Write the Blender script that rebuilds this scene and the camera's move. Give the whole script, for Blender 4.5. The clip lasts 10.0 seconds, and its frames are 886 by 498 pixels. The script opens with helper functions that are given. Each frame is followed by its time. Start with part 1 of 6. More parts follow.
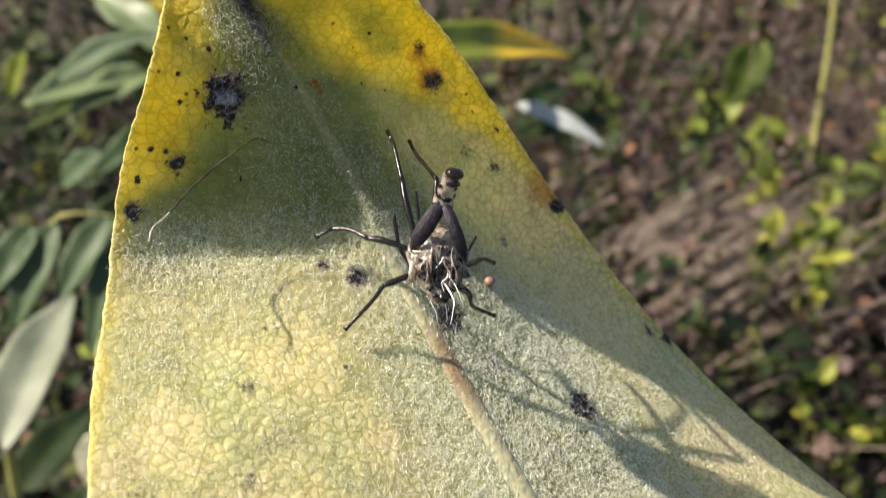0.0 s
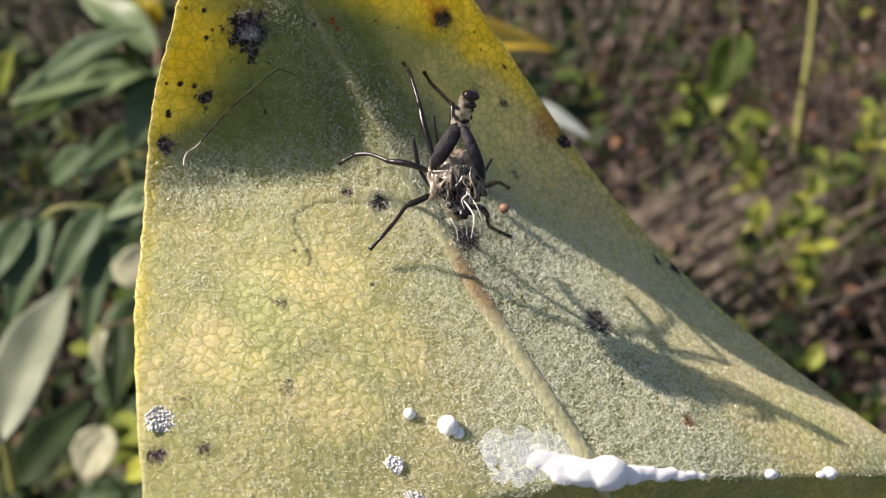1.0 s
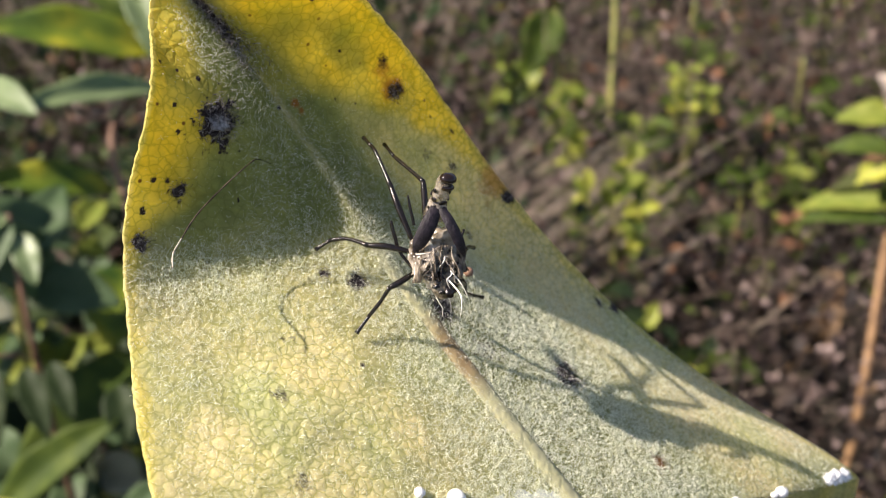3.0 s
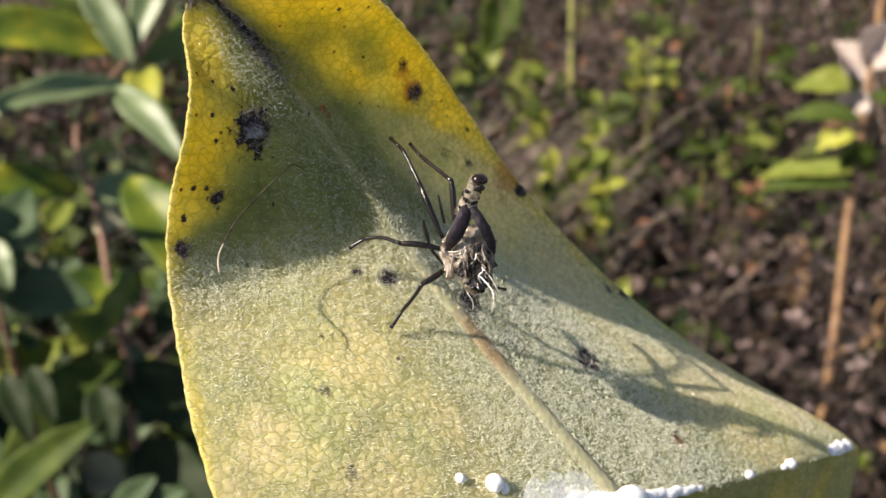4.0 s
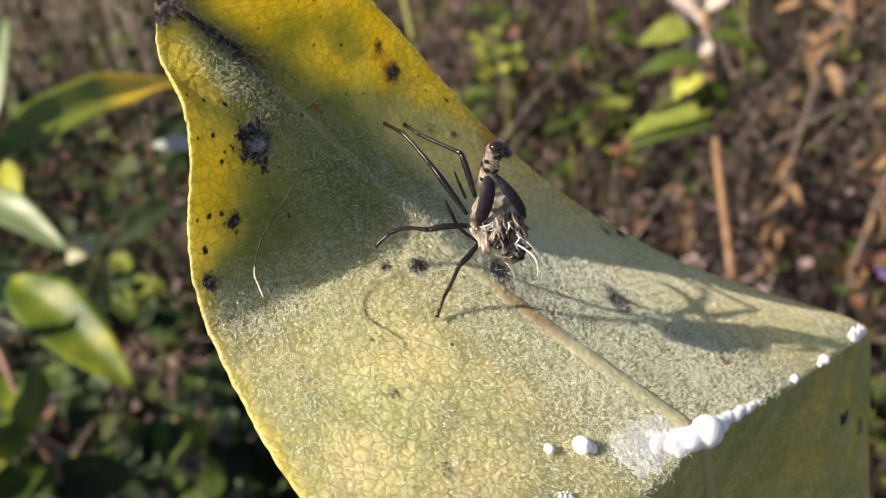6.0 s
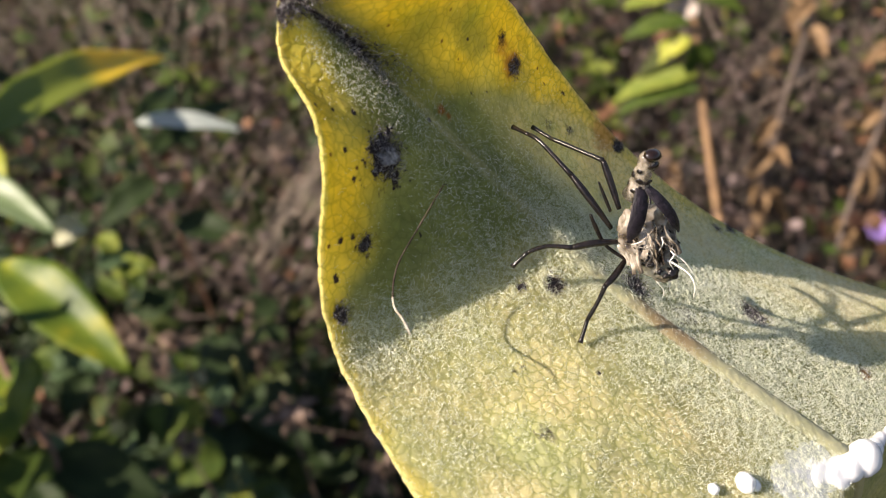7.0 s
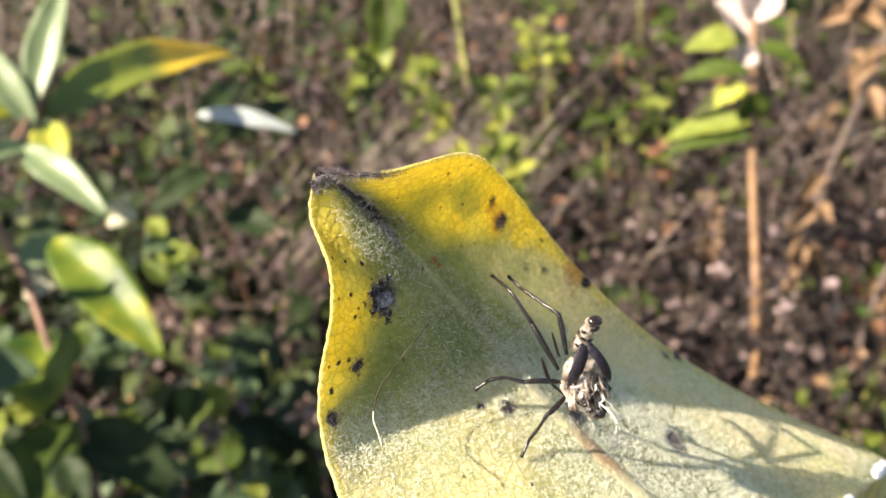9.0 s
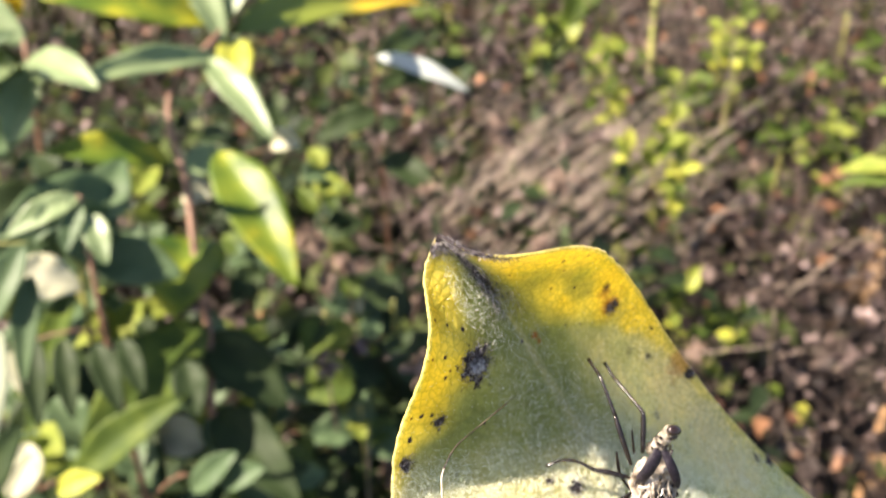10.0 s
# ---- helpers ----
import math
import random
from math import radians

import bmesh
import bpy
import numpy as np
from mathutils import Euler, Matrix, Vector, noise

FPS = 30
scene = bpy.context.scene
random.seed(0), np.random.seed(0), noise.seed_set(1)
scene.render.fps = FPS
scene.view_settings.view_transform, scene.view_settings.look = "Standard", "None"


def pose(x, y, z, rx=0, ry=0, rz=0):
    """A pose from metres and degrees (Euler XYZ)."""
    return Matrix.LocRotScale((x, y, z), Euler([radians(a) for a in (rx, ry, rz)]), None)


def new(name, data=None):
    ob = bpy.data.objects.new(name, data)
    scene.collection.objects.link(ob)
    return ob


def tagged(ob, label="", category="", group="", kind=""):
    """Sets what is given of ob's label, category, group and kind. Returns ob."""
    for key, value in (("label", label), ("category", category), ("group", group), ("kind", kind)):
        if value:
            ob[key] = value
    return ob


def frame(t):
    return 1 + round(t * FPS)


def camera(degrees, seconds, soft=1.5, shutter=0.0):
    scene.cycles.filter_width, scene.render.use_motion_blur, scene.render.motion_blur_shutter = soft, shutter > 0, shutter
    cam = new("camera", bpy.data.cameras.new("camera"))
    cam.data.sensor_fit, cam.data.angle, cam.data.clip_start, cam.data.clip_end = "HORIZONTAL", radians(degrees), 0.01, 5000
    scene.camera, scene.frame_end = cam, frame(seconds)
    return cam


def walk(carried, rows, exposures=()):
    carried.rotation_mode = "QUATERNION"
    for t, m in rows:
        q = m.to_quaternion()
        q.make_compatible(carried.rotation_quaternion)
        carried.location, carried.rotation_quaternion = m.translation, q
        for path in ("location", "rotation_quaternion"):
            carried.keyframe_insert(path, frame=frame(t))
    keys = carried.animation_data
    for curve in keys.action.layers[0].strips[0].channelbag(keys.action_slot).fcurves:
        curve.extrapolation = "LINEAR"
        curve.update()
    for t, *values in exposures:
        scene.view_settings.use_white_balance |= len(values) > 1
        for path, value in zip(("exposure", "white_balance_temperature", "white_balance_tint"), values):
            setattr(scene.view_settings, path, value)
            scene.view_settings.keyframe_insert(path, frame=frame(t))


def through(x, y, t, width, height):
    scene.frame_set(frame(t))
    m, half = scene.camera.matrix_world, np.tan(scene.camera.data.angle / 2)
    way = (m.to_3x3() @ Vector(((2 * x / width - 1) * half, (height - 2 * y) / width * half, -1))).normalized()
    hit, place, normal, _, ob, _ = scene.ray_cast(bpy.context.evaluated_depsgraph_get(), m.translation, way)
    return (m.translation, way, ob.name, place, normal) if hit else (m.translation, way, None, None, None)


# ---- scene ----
cam = camera(44.0, 10.0, soft=1.0, shutter=0.3)
cam.data.dof.use_dof = True
cam.data.dof.focus_distance = 0.100
cam.data.dof.aperture_fstop = 44.0

PATH = [
    (0.0, pose(0.00000, 0.00000, 1.20000, 55.00, -0.00, -0.00)),
    (0.5, pose(0.00014, -0.00644, 1.19646, 54.93, -0.19, -0.09)),
    (1.0, pose(-0.00324, -0.00869, 1.19655, 55.06, 0.42, -1.19)),
    (1.5, pose(-0.00740, -0.00947, 1.20167, 55.50, 0.29, -3.11)),
    (2.0, pose(-0.01448, -0.00473, 1.20554, 55.56, 0.17, -6.15)),
    (2.5, pose(-0.01011, -0.00299, 1.20577, 55.17, -0.38, -9.27)),
    (2.7, pose(-0.01352, -0.00267, 1.20515, 54.68, -0.49, -10.39)),
    (3.8, pose(-0.02138, -0.00514, 1.20612, 53.52, 0.59, -14.16)),
    (4.0, pose(-0.02442, -0.00430, 1.20903, 53.28, 0.78, -14.75)),
    (4.5, pose(-0.02908, -0.00584, 1.21013, 53.09, 2.15, -17.40)),
    (5.0, pose(-0.03164, -0.00500, 1.20951, 52.81, 3.24, -20.50)),
    (5.2, pose(-0.03408, -0.00328, 1.20723, 53.03, 4.36, -21.56)),
    (6.3, pose(-0.04131, 0.00839, 1.20418, 53.25, 8.41, -28.52)),
    (6.5, pose(-0.04447, 0.01588, 1.20504, 51.47, 7.51, -28.79)),
    (7.0, pose(-0.04548, 0.01853, 1.20361, 51.31, 8.42, -29.47)),
    (7.5, pose(-0.04510, 0.01965, 1.20967, 51.49, 8.94, -29.69)),
    (8.0, pose(-0.04264, 0.01693, 1.21283, 51.82, 8.81, -29.42)),
    (8.5, pose(-0.04047, 0.01011, 1.21941, 52.09, 7.47, -27.75)),
    (9.0, pose(-0.04312, 0.00446, 1.22797, 52.31, 4.73, -23.72)),
    (9.5, pose(-0.04281, 0.00339, 1.23186, 52.05, 2.36, -17.08)),
    (10.0, pose(-0.03802, 0.00754, 1.23897, 50.83, 0.04, -10.29)),
]
walk(cam, PATH, exposures=[(0.0, 1.27, 6700, 18), (0.5, 1.12, 6700, 18), (1.5, 0.9, 6700, 18), (2.5, 1.28, 6700, 18), (4.0, 1.08, 6800, 18), (6.5, 1.08, 6900, 18), (7.5, 1.47, 6900, 18), (8.0, 1.82, 6900, 18), (8.5, 1.82, 6900, 18), (10.0, 2.2, 7000, 19)])

# ---- light ----
SUN_DIR = Vector((-0.697, 0.061, 0.7145)).normalized()
world = bpy.data.worlds.new("sky")
scene.world = world
world.use_nodes = True
wn, wl = world.node_tree.nodes, world.node_tree.links
sky = wn.new("ShaderNodeTexSky")
sky.sky_type, sky.sun_disc = "NISHITA", False
sky.sun_elevation = math.asin(SUN_DIR.z)
sky.sun_rotation = math.atan2(SUN_DIR.x, SUN_DIR.y)
wl.new(sky.outputs[0], wn["Background"].inputs[0])
wn["Background"].inputs[1].default_value = 0.066
sun = new("sun", bpy.data.lights.new("sun", "SUN"))
sun.data.energy, sun.data.angle, sun.data.color = 5.0, radians(0.53), (1.0, 0.92, 0.80)
sun.rotation_euler = (-SUN_DIR).to_track_quat("-Z", "Y").to_euler()

def bspline(ctrl, v):
    """Point of a clamped cubic B-spline at v in 0..1."""
    k, n = 3, len(ctrl)
    kn = [0.0] * k + [i / (n - k) for i in range(n - k + 1)] + [1.0] * k
    v = min(max(v, 0.0), 1.0 - 1e-9)
    b = [1.0 if kn[i] <= v < kn[i + 1] else 0.0 for i in range(len(kn) - 1)]
    for d in range(1, k + 1):
        nb = []
        for i in range(len(kn) - 1 - d):
            a = (v - kn[i]) / (kn[i + d] - kn[i]) * b[i] if kn[i + d] > kn[i] else 0.0
            c = (kn[i + d + 1] - v) / (kn[i + d + 1] - kn[i + 1]) * b[i + 1] if kn[i + d + 1] > kn[i + 1] else 0.0
            nb.append(a + c)
        b = nb
    out = Vector((0, 0, 0))
    for w, c in zip(b, ctrl):
        out += Vector(c) * w
    return out


def bump01(x, lo, hi):
    x = min(max((x - lo) / (hi - lo), 0.0), 1.0)
    return x * x * (3 - 2 * x)


def mesh_of(name, verts, faces, mat, smooth=True):
    me = bpy.data.meshes.new(name)
    me.from_pydata([tuple(v) for v in verts], [], faces)
    if mat:
        me.materials.append(mat)
    if smooth:
        me.polygons.foreach_set("use_smooth", [True] * len(me.polygons))
    me.update()
    return me


def piece(name, verts, faces, mat, parent=None, label="", smooth=True):
    """One mesh object, under parent if given."""
    ob = new(name, mesh_of(name, verts, faces, mat, smooth))
    if parent:
        ob.parent = parent
    if label:
        ob["label"] = label
    return ob


def thing(name, label, category, group="", kind=""):
    return tagged(new(name), label, category, group, kind)


def tube(path, radii, sides=8, caps=True, flat=None):
    """A tapered tube along a path; flat: (axis, factor) squeezes it."""
    verts, faces = [], []
    n = len(path)
    ref = Vector((0.31, 0.55, 0.77))
    for i, p in enumerate(path):
        p = Vector(p)
        t = (Vector(path[min(i + 1, n - 1)]) - Vector(path[max(i - 1, 0)])).normalized()
        a = t.cross(ref).normalized()
        b = t.cross(a)
        for k in range(sides):
            an = 2 * math.pi * k / sides
            o = (a * math.cos(an) + b * math.sin(an)) * radii[i]
            if flat:
                o -= flat[0] * (o.dot(flat[0]) * (1 - flat[1]))
            verts.append(p + o)
    for i in range(n - 1):
        for k in range(sides):
            j = (k + 1) % sides
            faces.append((i * sides + k, i * sides + j, (i + 1) * sides + j, (i + 1) * sides + k))
    if caps:
        faces.append(tuple(range(sides))[::-1])
        faces.append(tuple((n - 1) * sides + k for k in range(sides)))
    return verts, faces


def smooth_path(pts, steps=6):
    """Catmull-Rom through points."""
    pts = [Vector(p) for p in pts]
    out = []
    for i in range(len(pts) - 1):
        p0, p1, p2, p3 = pts[max(i - 1, 0)], pts[i], pts[i + 1], pts[min(i + 2, len(pts) - 1)]
        for s in range(steps):
            t = s / steps
            out.append(0.5 * ((2 * p1) + (p2 - p0) * t + (2 * p0 - 5 * p1 + 4 * p2 - p3) * t * t + (3 * p1 - p0 - 3 * p2 + p3) * t ** 3))
    out.append(pts[-1])
    return out


def lerp_list(vals, n):
    return [float(x) for x in np.interp(np.linspace(0, 1, n), np.linspace(0, 1, len(vals)), vals)]


def slab(fn, nu, nv, thick):
    """A closed thin solid on the surface fn(i/nu, j/nv); its back lies thick behind the face."""
    g = [[Vector(fn(i / nu, j / nv)) for j in range(nv + 1)] for i in range(nu + 1)]
    front, back = [], []
    for i in range(nu + 1):
        for j in range(nv + 1):
            du = g[min(i + 1, nu)][j] - g[max(i - 1, 0)][j]
            dv = g[i][min(j + 1, nv)] - g[i][max(j - 1, 0)]
            n = du.cross(dv)
            n = n.normalized() if n.length > 1e-12 else Vector((0, 0, 1))
            front.append(g[i][j])
            back.append(g[i][j] - n * thick)
    m = nv + 1
    off = len(front)
    faces = []
    for i in range(nu):
        for j in range(nv):
            a, b, c, d = i * m + j, (i + 1) * m + j, (i + 1) * m + j + 1, i * m + j + 1
            faces.append((a, b, c, d))
            faces.append((off + a, off + d, off + c, off + b))
    ring = [i * m for i in range(nu + 1)] + [nu * m + j for j in range(1, nv + 1)] + [i * m + nv for i in range(nu - 1, -1, -1)] + [j for j in range(nv - 1, 0, -1)]
    for a, b in zip(ring, ring[1:] + ring[:1]):
        faces.append((b, a, off + a, off + b))
    return front + back, faces


def joined(chunks):
    verts, faces = [], []
    for v, f in chunks:
        o = len(verts)
        verts += v
        faces += [tuple(i + o for i in q) for q in f]
    return verts, faces


# ---- materials ----
def nodes_of(name):
    mat = bpy.data.materials.new(name)
    mat.use_nodes = True
    nt = mat.node_tree
    nt.nodes.clear()
    return mat, nt, nt.nodes, nt.links


def ramp(n, l, fac, stops):
    r = n.new("ShaderNodeValToRGB")
    while len(r.color_ramp.elements) < len(stops):
        r.color_ramp.elements.new(0.5)
    for e, (p, c) in zip(r.color_ramp.elements, stops):
        e.position, e.color = p, (*c, 1)
    l.new(fac, r.inputs["Fac"])
    return r.outputs["Color"]


def texture(n, l, kind, scale, detail=4.0, vec=None):
    t = n.new(kind)
    t.inputs["Scale"].default_value = scale
    if "Detail" in t.inputs:
        t.inputs["Detail"].default_value = detail
    if vec is None:
        c = n.new("ShaderNodeTexCoord")
        vec = c.outputs["Object"]
    l.new(vec, t.inputs["Vector"])
    return t


def mixed(n, l, fac, a, b, mode="MIX"):
    m = n.new("ShaderNodeMix")
    m.data_type, m.blend_type = "RGBA", mode
    for s, x in ((m.inputs[0], fac), (m.inputs[6], a), (m.inputs[7], b)):
        if hasattr(x, "is_linked"):
            l.new(x, s)
        else:
            s.default_value = x if not isinstance(x, tuple) else (*x[:3], 1)
    return m.outputs[2]


def leafy(name, stops, scale, through=0.4, rough=0.5, island=True, bump=0.0003, gloss=0.35):
    """Thin plant matter: diffuse, light that passes through, and a weak sheen."""
    mat, nt, n, l = nodes_of(name)
    tx = texture(n, l, "ShaderNodeTexNoise", scale, 5)
    fac = tx.outputs["Fac"]
    if island:
        geo = n.new("ShaderNodeNewGeometry")
        ma = n.new("ShaderNodeMath")
        ma.operation = "MULTIPLY_ADD"
        ma.inputs[1].default_value = 0.9
        l.new(geo.outputs["Random Per Island"], ma.inputs[0])
        sc = n.new("ShaderNodeMath")
        sc.operation = "MULTIPLY_ADD"
        sc.inputs[1].default_value, sc.inputs[2].default_value = 0.6, -0.27
        l.new(fac, sc.inputs[0])
        l.new(sc.outputs[0], ma.inputs[2])
        fac = ma.outputs[0]
    col = ramp(n, l, fac, stops)
    bs = n.new("ShaderNodeBsdfPrincipled")
    bs.inputs["Roughness"].default_value = rough
    bs.inputs["Specular IOR Level"].default_value = gloss
    l.new(col, bs.inputs["Base Color"])
    bp = n.new("ShaderNodeBump")
    bp.inputs["Distance"].default_value = bump
    bp.inputs["Strength"].default_value = 0.6
    l.new(texture(n, l, "ShaderNodeTexNoise", scale * 4, 3).outputs["Fac"], bp.inputs["Height"])
    l.new(bp.outputs[0], bs.inputs["Normal"])
    tr = n.new("ShaderNodeBsdfTranslucent")
    l.new(col, tr.inputs["Color"])
    mx = n.new("ShaderNodeMixShader")
    mx.inputs[0].default_value = through
    l.new(bs.outputs[0], mx.inputs[1])
    l.new(tr.outputs[0], mx.inputs[2])
    out = n.new("ShaderNodeOutputMaterial")
    l.new(mx.outputs[0], out.inputs[0])
    return mat


def plain(name, stops, scale, rough=0.5, bump=0.0, metal=0.0, sss=0.0, coat=0.0, alpha=1.0, sss_r=(0.001, 0.001, 0.001)):
    mat, nt, n, l = nodes_of(name)
    tx = texture(n, l, "ShaderNodeTexNoise", scale, 6)
    col = ramp(n, l, tx.outputs["Fac"], stops)
    bs = n.new("ShaderNodeBsdfPrincipled")
    l.new(col, bs.inputs["Base Color"])
    bs.inputs["Roughness"].default_value, bs.inputs["Metallic"].default_value = rough, metal
    bs.inputs["Coat Weight"].default_value = coat
    if sss:
        bs.inputs["Subsurface Weight"].default_value = sss
        bs.inputs["Subsurface Radius"].default_value = sss_r
        bs.inputs["Subsurface Scale"].default_value = 1.0
    bs.inputs["Alpha"].default_value = alpha
    if bump:
        bp = n.new("ShaderNodeBump")
        bp.inputs["Distance"].default_value = bump
        l.new(texture(n, l, "ShaderNodeTexNoise", scale * 3, 4).outputs["Fac"], bp.inputs["Height"])
        l.new(bp.outputs[0], bs.inputs["Normal"])
    out = n.new("ShaderNodeOutputMaterial")
    l.new(bs.outputs[0], out.inputs[0])
    return mat


def blade_material(name, greens, creams, netted=0.8):
    """The main leaf: pigments, with some shade and haze, by the mesh's own masks, fine net of veins, light that passes
    through.
    """
    mat, nt, n, l = nodes_of(name)

    def mask(name):
        a = n.new("ShaderNodeAttribute")
        a.attribute_name = name
        return a.outputs["Fac"]
    fine = texture(n, l, "ShaderNodeTexNoise", 900, 6)
    patch = texture(n, l, "ShaderNodeTexNoise", 110, 4)
    green = ramp(n, l, patch.outputs["Fac"], list(zip((0.3, 0.5, 0.7), greens)))
    gold = ramp(n, l, patch.outputs["Fac"], [(0.3, (0.60, 0.58, 0.055)), (0.46, (0.84, 0.68, 0.06)), (0.7, (0.93, 0.80, 0.15))])
    cream = ramp(n, l, patch.outputs["Fac"], list(zip((0.3, 0.5, 0.7), creams)))
    col = mixed(n, l, mask("cream"), green, cream)
    col = mixed(n, l, mask("yellow"), col, gold)
    # wavy net of veins
    tc = n.new("ShaderNodeTexCoord")
    wob = texture(n, l, "ShaderNodeTexNoise", 700, 2)
    vm = n.new("ShaderNodeVectorMath")
    vm.operation = "MULTIPLY_ADD"
    vm.inputs[1].default_value = (0.0011, 0.0011, 0.0011)
    l.new(wob.outputs["Color"], vm.inputs[0])
    l.new(tc.outputs["Object"], vm.inputs[2])
    net = texture(n, l, "ShaderNodeTexVoronoi", 980, 0, vm.outputs[0])
    net.feature = "DISTANCE_TO_EDGE"
    net2 = texture(n, l, "ShaderNodeTexVoronoi", 300, 0, vm.outputs[0])
    net2.feature = "DISTANCE_TO_EDGE"
    line = ramp(n, l, net.outputs["Distance"], [(0.0, (0.50, 0.55, 0.30)), (0.07, (0.84, 0.86, 0.74)), (0.16, (1, 1, 1))])
    cr = n.new("ShaderNodeMath")
    cr.operation = "MULTIPLY_ADD"
    cr.inputs[1].default_value, cr.inputs[2].default_value = 0.6, 0.4
    l.new(mask("cream"), cr.inputs[0])
    col = mixed(n, l, cr.outputs[0], col, mixed(n, l, netted, col, line, "MULTIPLY"))
    half = n.new("ShaderNodeMath")
    half.operation = "MULTIPLY"
    half.inputs[1].default_value = 0.22
    l.new(mask("yellow"), half.inputs[0])
    col = mixed(n, l, half.outputs[0], col, line, "MULTIPLY")
    line2 = ramp(n, l, net2.outputs["Distance"], [(0.0, (1.14, 1.12, 1.0)), (0.06, (1, 1, 1))])
    col = mixed(n, l, 0.6, col, line2, "MULTIPLY")
    grain = ramp(n, l, fine.outputs["Fac"], [(0.3, (0.78, 0.8, 0.76)), (0.7, (1.12, 1.1, 1.05))])
    col = mixed(n, l, 0.8, col, grain, "MULTIPLY")
    col = mixed(n, l, mask("rust"), col, (0.42, 0.15, 0.02))
    # tiny brown specks in the yellow
    dots = texture(n, l, "ShaderNodeTexVoronoi", 420, 0)
    dm = n.new("ShaderNodeMapRange")
    dm.inputs["From Min"].default_value, dm.inputs["From Max"].default_value = 0.10, 0.05
    l.new(dots.outputs["Distance"], dm.inputs["Value"])
    dy = n.new("ShaderNodeMath")
    dy.operation = "MULTIPLY"
    l.new(dm.outputs[0], dy.inputs[0])
    l.new(mask("yellow"), dy.inputs[1])
    col = mixed(n, l, dy.outputs[0], col, (0.17, 0.09, 0.02))
    # ragged dead spots
    speck = texture(n, l, "ShaderNodeTexNoise", 3200, 4)
    sm = n.new("ShaderNodeMath")
    sm.operation = "MULTIPLY_ADD"
    sm.inputs[1].default_value, sm.inputs[2].default_value = 1.5, -0.75
    l.new(speck.outputs["Fac"], sm.inputs[0])
    sa = n.new("ShaderNodeMath")
    sa.operation = "MULTIPLY_ADD"
    sa.inputs[1].default_value = 1.35
    l.new(mask("stain"), sa.inputs[0])
    l.new(sm.outputs[0], sa.inputs[2])
    keep = n.new("ShaderNodeMapRange")
    keep.inputs["From Min"].default_value, keep.inputs["From Max"].default_value = 0.30, 0.92
    l.new(sa.outputs[0], keep.inputs["Value"])
    col = mixed(n, l, keep.outputs[0], col, (0.040, 0.028, 0.028))
    bs = n.new("ShaderNodeBsdfPrincipled")
    bs.inputs["Roughness"].default_value = 0.62
    bs.inputs["Specular IOR Level"].default_value = 0.3
    bs.inputs["Sheen Weight"].default_value = 0.25
    l.new(col, bs.inputs["Base Color"])
    add = n.new("ShaderNodeMath")
    add.operation = "MULTIPLY_ADD"
    add.inputs[1].default_value = 1.4
    l.new(net.outputs["Distance"], add.inputs[0])
    l.new(fine.outputs["Fac"], add.inputs[2])
    bp = n.new("ShaderNodeBump")
    bp.inputs["Distance"].default_value = 0.00017
    bp.inputs["Strength"].default_value = 0.6
    l.new(add.outputs[0], bp.inputs["Height"])
    l.new(bp.outputs[0], bs.inputs["Normal"])
    tr = n.new("ShaderNodeBsdfTranslucent")
    l.new(col, tr.inputs["Color"])
    mx = n.new("ShaderNodeMixShader")
    mx.inputs[0].default_value = 0.55
    l.new(bs.outputs[0], mx.inputs[1])
    l.new(tr.outputs[0], mx.inputs[2])
    out = n.new("ShaderNodeOutputMaterial")
    l.new(mx.outputs[0], out.inputs[0])
    return mat


M_BLADE = blade_material("hairy_leaf", ((0.195, 0.24, 0.062), (0.275, 0.315, 0.088), (0.37, 0.395, 0.13)), ((0.76, 0.77, 0.40), (0.90, 0.82, 0.45), (0.95, 0.83, 0.51)))
M_MIDRIB = blade_material("rib", ((0.26, 0.28, 0.15), (0.32, 0.33, 0.19), (0.38, 0.38, 0.22)), ((0.56, 0.56, 0.36), (0.66, 0.65, 0.43), (0.74, 0.71, 0.49)), 0.0)
M_RIB = leafy("midrib", [(0.2, (0.50, 0.47, 0.22)), (0.8, (0.66, 0.60, 0.33))], 260, 0.25, 0.55, island=False)
M_HAIR = leafy("leaf_hair", [(0.2, (0.80, 0.82, 0.62)), (0.8, (0.95, 0.96, 0.83))], 300, 0.45, 0.3, gloss=0.8)
M_DARKHAIR = leafy("dead_hair", [(0.2, (0.035, 0.03, 0.034)), (0.55, (0.16, 0.14, 0.145)), (0.9, (0.62, 0.59, 0.58))], 300, 0.3, 0.5)
M_SCAR = plain("scar", [(0.35, (0.10, 0.095, 0.09)), (0.6, (0.30, 0.29, 0.28)), (0.75, (0.55, 0.54, 0.5))], 2600, 0.7, 0.0002)
M_FEELER = plain("dry_feeler", [(0.35, (0.015, 0.010, 0.008)), (0.68, (0.075, 0.055, 0.042))], 900, 0.75)
M_FEELER.node_tree.nodes["Principled BSDF"].inputs["Specular IOR Level"].default_value = 0.1
# lighter copy for the end in the sun; the dark one carries the shade
M_FEELER_LIT = plain("lit_feeler_end", [(0.35, (0.30, 0.26, 0.20)), (0.65, (0.55, 0.50, 0.42))], 700, 0.6)
M_LATEX = plain("latex", [(0.3, (0.80, 0.80, 0.78)), (0.7, (0.86, 0.86, 0.84))], 400, 0.16, 0.00001, sss=0.35)
M_LATEX_THIN = plain("thin_latex", [(0.35, (0.55, 0.57, 0.56)), (0.7, (0.76, 0.78, 0.78))], 500, 0.12, 0.00003, alpha=0.84)
